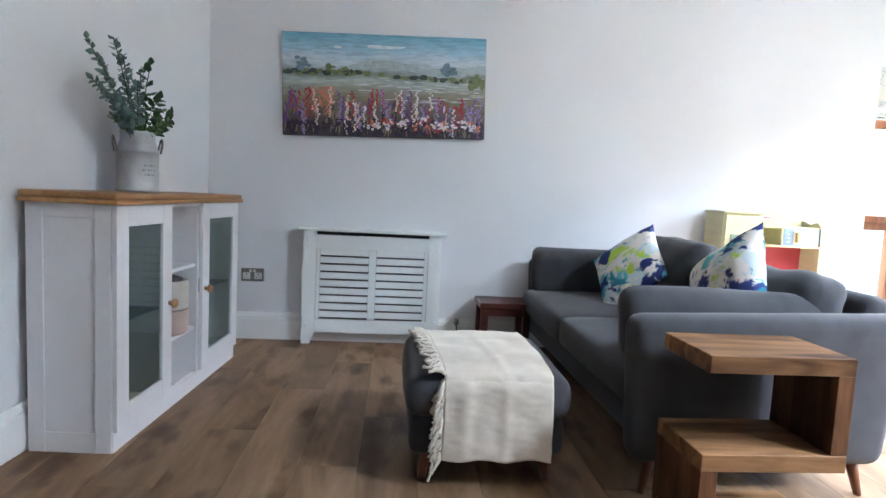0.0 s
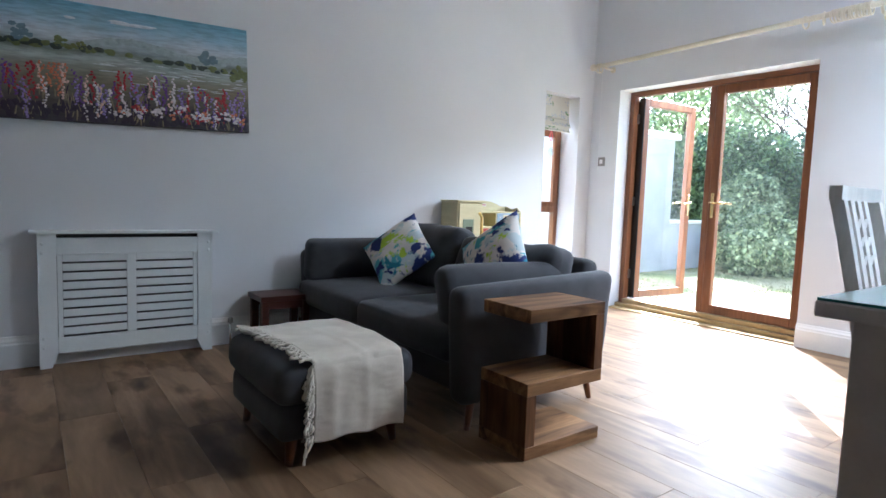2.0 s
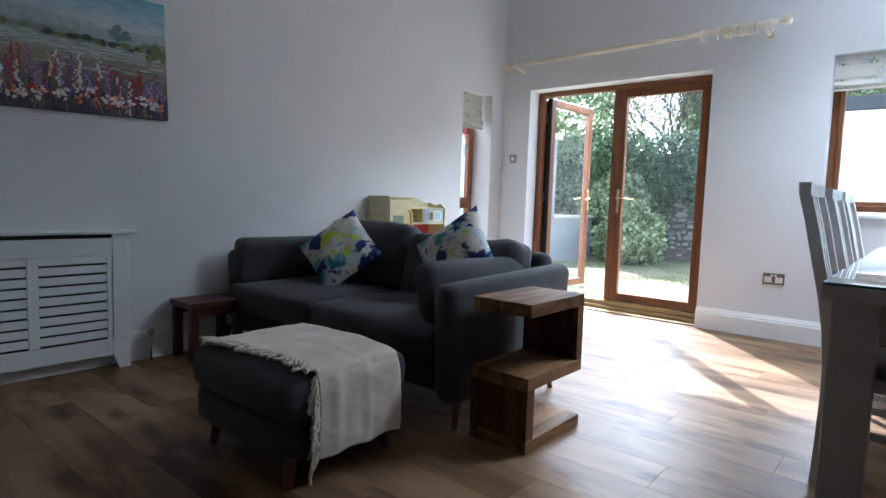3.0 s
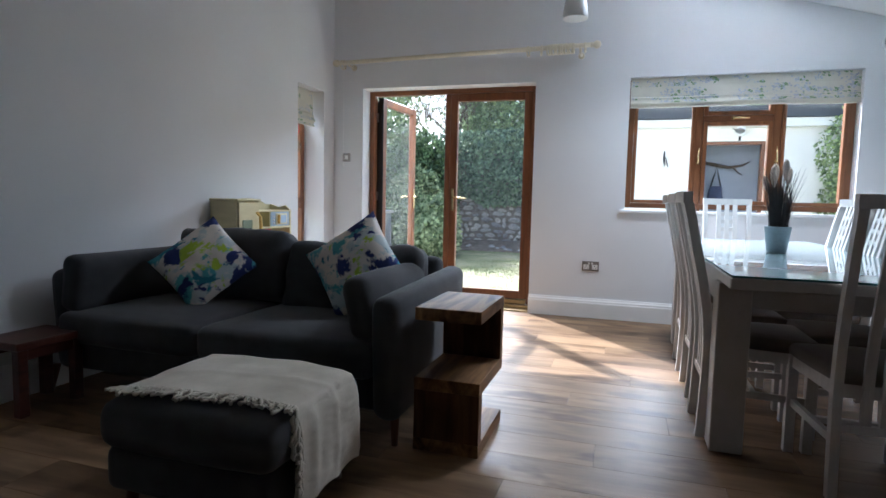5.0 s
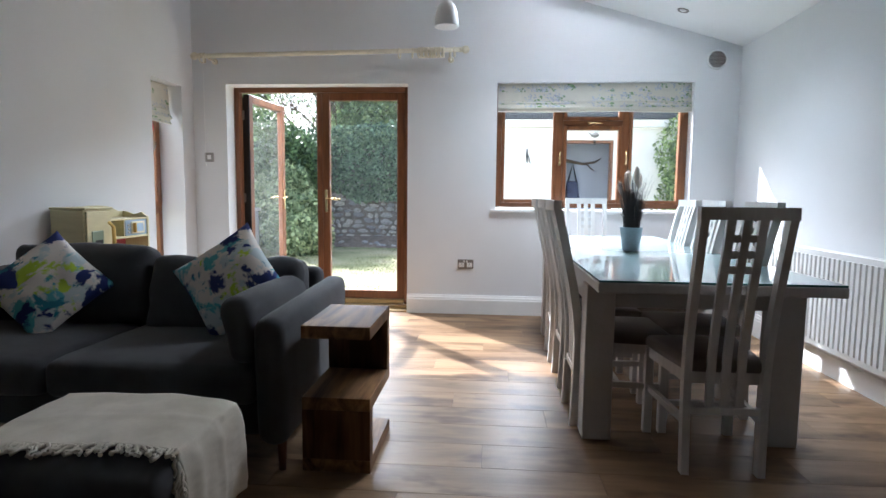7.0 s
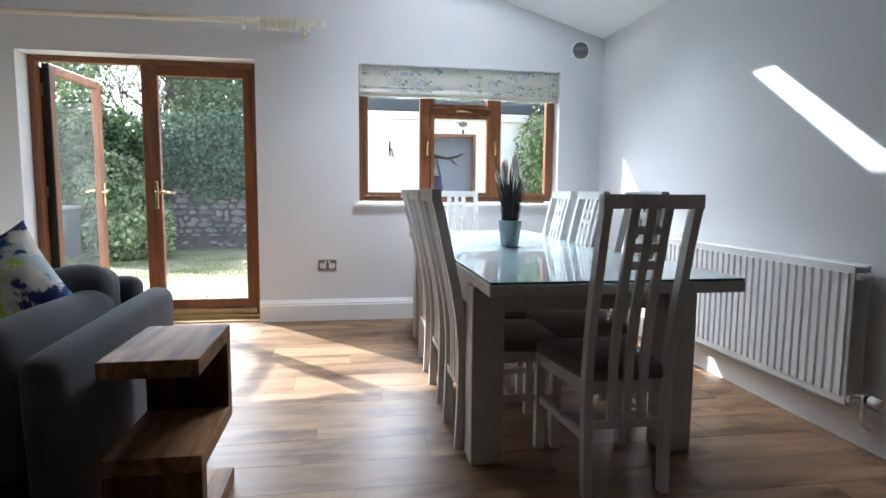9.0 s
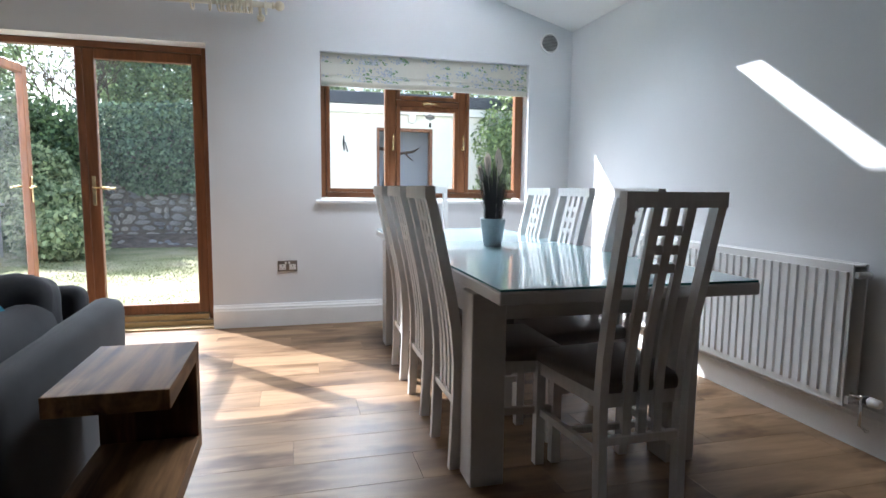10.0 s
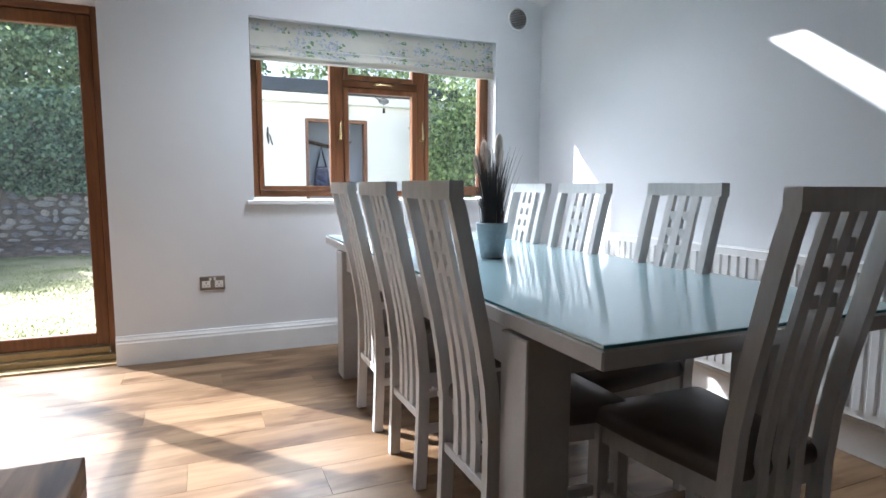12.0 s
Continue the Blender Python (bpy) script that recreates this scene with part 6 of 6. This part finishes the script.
edge = np.array([1.12 + 0.45 * noise.noise(Vector((0, a * 0.9, 0.5))) + (0.0 if 1.8 < a < 5.6 else -1.1) for a in yy])
topz = np.array([2.72 + 0.35 * noise.noise(Vector((3, a * 0.8, 0.5))) for a in yy])
zi = edge + (topz - edge) * zz
depth = np.array([-0.05 - 0.75 * abs(noise.noise(Vector((7, a * 1.7, b * 1.7)))) for a, b in zip(yy, zi)]) * (0.3 + 0.7 * rs.rand(k))
pts = np.stack([depth, yy, zi - GZ], 1)
leaf_cloud("ivy", pts, np.tile([-1.0, 0, 0.1], (k, 1)), 0.085, IVY, gw)
bm = bmesh.new()
SOIL = mat("bare_soil", (0.20, 0.16, 0.125), 0.95, vary=0.3, scale=8, bump=0.8, bump_scale=40)
rows = []
for j in range(60):
    y = -6 + j * 0.35
    rows.append([bm.verts.new((x, y, zz2 + 0.04 * noise.noise(Vector((x * 3, y * 2, 0))))) for x, zz2 in ((11.35, GZ - 0.03), (11.45, GZ + 0.03), (11.75, GZ + 0.07), (12.1, GZ + 0.17), (12.5, GZ + 0.22))])
for a, c in zip(rows, rows[1:]):
    for i in range(4):
        bm.faces.new((a[i], c[i], c[i + 1], a[i + 1]))
tagged(part("soil_bank", bm, SOIL), kind="structure")
rocks = random.Random(9)
for i in range(16):
    o = new("stone", smesh[i % 9])
    s = rocks.uniform(0.10, 0.2)
    x = rocks.uniform(11.5, 12.1)
    o.matrix_basis = pose(x, rocks.uniform(2.3, 5.5), GZ + 0.02 + 0.25 * (x - 11.5), 0, 70, rocks.uniform(0, 90)) @ Matrix.Diagonal((s * 3, s, s, 1))
    tagged(o, "loose grey stone on the soil bank", "stone", "loose stones on the bank")

shrub("laurel", "tall glossy laurel shrub against the garden wall", "shrub", (11.3, 6.55, 1.20), (0.85, 1.15, 1.40), 24000, 0.09, LAUREL)
shrub("laurel", "tall glossy laurel shrub against the garden wall", "shrub", (11.3, 8.8, 1.1), (0.9, 1.5, 1.5), 14000, 0.10, LAUREL)
shrub("round_bush", "rounded pale green bush at the edge of the lawn", "shrub", (9.7, 5.45, 0.40), (0.55, 0.6, 0.60), 9000, 0.095, BUSH)
shrub("round_bush", "rounded pale green bush at the edge of the lawn", "shrub", (10.6, 6.05, 1.1), (0.5, 0.55, 0.6), 7000, 0.085, BUSH)
for x, y, z, r in ((14.6, 5.0, 3.6, (1.2, 1.35, 1.35)), (14.6, 2.0, 3.7, (1.7, 1.6, 1.5)), (15.5, 10.5, 4.0, (2.2, 2.6, 1.8)), (14.5, -2.5, 3.6, (2.0, 2.6, 1.8))):
    shrub("tree", "leafy garden tree behind the ivy-covered wall", "tree", (x, y, z), r, 12000, 0.12, TREE, trunk=True)
bare = thing("bare_tree", pose(14.0, 6.2, GZ), "nearly bare twiggy tree behind the garden wall", "tree")
bm = bmesh.new()
rng = random.Random(31)


def twig(p, d, ln, r, depth):
    q = p + d * ln
    tube(bm, [p, p.lerp(q, 0.5) + Vector((rng.uniform(-1, 1), rng.uniform(-1, 1), 0)) * ln * 0.06, q], r, 5, [r, r * 0.8, r * 0.6], caps=False)
    if depth:
        for i in range(3):
            nd = (d + Vector((rng.uniform(-1, 1), rng.uniform(-1, 1), rng.uniform(-0.3, 0.6))) * 0.62).normalized()
            twig(p.lerp(q, rng.uniform(0.55, 1)), nd, ln * rng.uniform(0.6, 0.8), r * 0.6, depth - 1)


twig(Vector((0, 0, -0.1)), Vector((0, 0.05, 1)).normalized(), 2.2, 0.09, 6)
part("trunk", bm, BARK, bare)
k = 2600
pp = np.array([[rng.gauss(0, 0.9), rng.gauss(0, 1.0), rng.uniform(3.0, 5.2)] for _ in range(k)])
leaf_cloud("crown", pp, np.tile([-1.0, 0, 0.3], (k, 1)), 0.07, TREE, bare)

RENDERW = mat("white_render", (0.80, 0.78, 0.72), 0.9, vary=0.05, scale=2, bump=0.3)
RENDERG = mat("grey_render", (0.42, 0.44, 0.45), 0.9, vary=0.1, scale=2, bump=0.3)
FELT = mat("slate_fascia", (0.06, 0.065, 0.075), 0.7, vary=0.1)
# low rendered shed and garden wall, seen past the open leaf
shed = thing("garden_shed", pose(5.2, 6.5, GZ), "low grey-rendered garden shed with a flat roof", "shed")
boxes("wall", [(0, 3.4, 0, 2.0, -0.1, 2.30)], RENDERG, shed)
boxes("roof", [(-0.05, 3.47, -0.08, 2.06, 2.3003, 2.40)], RENDERW, shed, bevel=0.01)
boxes("garden_side_wall", [(8.605, 10.3, 6.55, 6.75, GZ - 0.1, 0.72)], RENDERG, kind="structure")
boxes("garden_side_coping", [(8.605, 10.33, 6.50, 6.80, 0.7203, 0.78)], RENDERW, kind="structure", bevel=0.01)

# flat-roofed white outbuilding, seen through the window
ob = thing("outbuilding", pose(8.6, 0, GZ), "white-rendered flat-roofed outbuilding with a brown-framed doorway", "outbuilding")
OY0, OY1, ODY0, ODY1, OH, OT = -1.22, 2.7, -0.29, 0.63, 2.15, 2.35
boxes("wall", [(0, 0.2, OY0, ODY0, -0.1, OT), (0, 0.2, ODY1, OY1, -0.1, OT), (0, 0.2, ODY0, ODY1, OH, OT), (0.2, 2.6, OY0, OY0 + 0.2, -0.1, OT), (0.2, 2.6, OY1 - 0.2, OY1, -0.1, OT), (2.4, 2.6, OY0 + 0.2, OY1 - 0.2, -0.1, OT)], RENDERW, ob)
boxes("fascia", [(-0.16, 2.7, OY0 - 0.40, OY1 + 0.1, OT + 0.0003, OT + 0.125)], RENDERW, ob, bevel=0.005)
boxes("roof", [(-0.20, 2.75, OY0 - 0.45, OY1 + 0.15, OT + 0.1255, OT + 0.31)], FELT, ob, bevel=0.01)
boxes("floor", [(0.0, 2.4, ODY0, ODY1, -0.08, 0.0)], PAVE, ob)
INSIDE = mat("grey_inside_paint", (0.34, 0.37, 0.42), 0.8, vary=0.06)
boxes("inside_wall", [(0.75, 0.80, OY0 + 0.2, OY1 - 0.2, 0.0, OT - 0.01)], INSIDE, ob)
dfm = boxes("door_frame", [(0.02, 0.14, ODY0, ODY0 + 0.05, 0, OH), (0.02, 0.14, ODY1 - 0.05, ODY1, 0, OH), (0.02, 0.14, ODY0 + 0.0505, ODY1 - 0.0505, OH - 0.05, OH)], OAKGRAIN, ob, bevel=0.004)
drift = thing("driftwood_rack", pose(9.34, 0.15, 1.72), "dark forked driftwood branch used as a coat rack", "coat rack")
bm = bmesh.new()
tube(bm, [(-0.03, 0.44, 0.05), (-0.05, 0.2, 0.0), (-0.04, -0.05, -0.05), (-0.05, -0.25, -0.02), (-0.03, -0.37, 0.05)], 0.02, 8, [0.028, 0.03, 0.024, 0.02, 0.008])
tube(bm, [(-0.05, -0.1, -0.03), (-0.08, -0.2, -0.14), (-0.06, -0.26, -0.17)], 0.015, 7, [0.016, 0.012, 0.006])
part("branch", bm, BARK, drift)
bag = thing("shoulder_bag", pose(9.26, 0.28, 1.66), "dark patterned cloth bag hanging from the driftwood rack", "bag")
bm = bmesh.new()
soft(bm, (0, 0, -0.47), (0.09, 0.26, 0.34), 0.04, (0.02, 0, 0), 5, shape=lambda q, h: Vector((q.x, q.y * (1.05 - 0.35 * (q.z + h[2]) / (2 * h[2])), q.z)), crease=0.01)
part("body", bm, mat("patterned_cloth", (0.07, 0.08, 0.13), 0.9, vary=0.6, scale=25), bag)
bm = bmesh.new()
tube(bm, [(0, -0.08, -0.32), (0, -0.03, -0.12), (0, 0.0, 0.02), (0, 0.03, -0.12), (0, 0.08, -0.32)], 0.012, 7)
part("strap", bm, BLACK, bag)
lamp = thing("wall_lantern", pose(8.6, 0.075, 2.12), "white frosted wall lantern on the outbuilding, unlit", "lantern")
bm = bmesh.new()
lathe(bm, [(0.0, 0.0), (0.04, 0.005), (0.055, 0.03), (0.06, 0.13), (0.05, 0.15), (0.0, 0.155)], 16, m=pose(-0.10, 0, -0.02))
part("globe", bm, PORC, lamp)
boxes("backplate", [(-0.04, 0.0, -0.035, 0.035, 0.0, 0.14)], METAL, lamp, bevel=0.004)
orn = thing("wall_ornament", pose(8.6, 1.13, 1.66), "dark narrow metal ornament on the white outbuilding wall", "ornament")
bm = bmesh.new()
tube(bm, [(-0.02, 0.015, 0.22), (-0.02, 0.02, 0.1), (-0.02, 0.01, -0.02)], 0.012, 8, [0.008, 0.016, 0.005])
tube(bm, [(-0.02, -0.005, 0.12), (-0.025, -0.03, 0.02), (-0.02, -0.045, -0.03)], 0.008, 8)
part("blade", bm, BLACK, orn)
bird = thing("hanging_bird", pose(AX - 0.01, 0.83, 1.70), "small grey metal bird hanging inside the window", "ornament")
bm = bmesh.new()
soft(bm, (0, 0, -0.045), (0.02, 0.075, 0.04), 0.01, (0.006, 0, 0.006), 4, shape=lambda q, h: Vector((q.x, q.y, q.z * (1 - 0.5 * abs(q.y) / h[1]))))
tube(bm, [(0, 0.03, -0.04), (0, 0.06, -0.022)], 0.004, 6, [0.008, 0.002])
part("body", bm, METAL, bird)
bm = bmesh.new()
tube(bm, [(0, 0, -0.02), (0, 0, 0.03)], 0.0008, 5)
tube(bm, [(0, -0.0, -0.07), (0, 0, -0.09)], 0.0008, 5)
part("thread", bm, METAL, bird)
bm = bmesh.new()
tube(bm, [(0, 0, -0.09), (0, 0, -0.125)], 0.009, 10)
part("weight", bm, BLACK, bird)
sc = thing("suncatcher", pose(3.60, NY + 0.17, 1.665), "red ribbon and clear glass suncatcher hanging in the narrow window", "suncatcher")
bm = bmesh.new()
tube(bm, [(0, 0, 0.07), (0, 0, -0.10)], 0.001, 5)
part("thread", bm, METAL, sc)
bm = bmesh.new()
tube(bm, [(0, 0, 0.05), (-0.016, 0, 0.02), (-0.020, 0, -0.02), (0, 0, -0.055), (0.020, 0, -0.02), (0.016, 0, 0.02), (0, 0, 0.05)], 0.005, 6)
part("ribbon", bm, TOYR, sc)
bm = bmesh.new()
lathe(bm, [(0.0, -0.235), (0.030, -0.165), (0.034, -0.140), (0.018, -0.115), (0.0, -0.10)], 8)
for f in bm.faces:
    f.smooth = False
part("crystal", bm, CLEAR, sc)
shrub("hedge", "tall variegated ivy hedge beside the white outbuilding", "hedge", (8.3, -2.22, 1.15), (0.55, 1.25, 1.55), 26000, 0.065, HEDGE)
upl = thing("wall_uplighter", pose(0.60, NY, 2.29), "plain white plaster wall uplighter above the painting", "wall light")
bm = bmesh.new()
plate(bm, [(-0.16, 0.0), (-0.16, -0.06), (-0.12, -0.10), (0.12, -0.10), (0.16, -0.06), (0.16, 0.0)], 0, 0.10)
part("body", bm, PORC, upl)
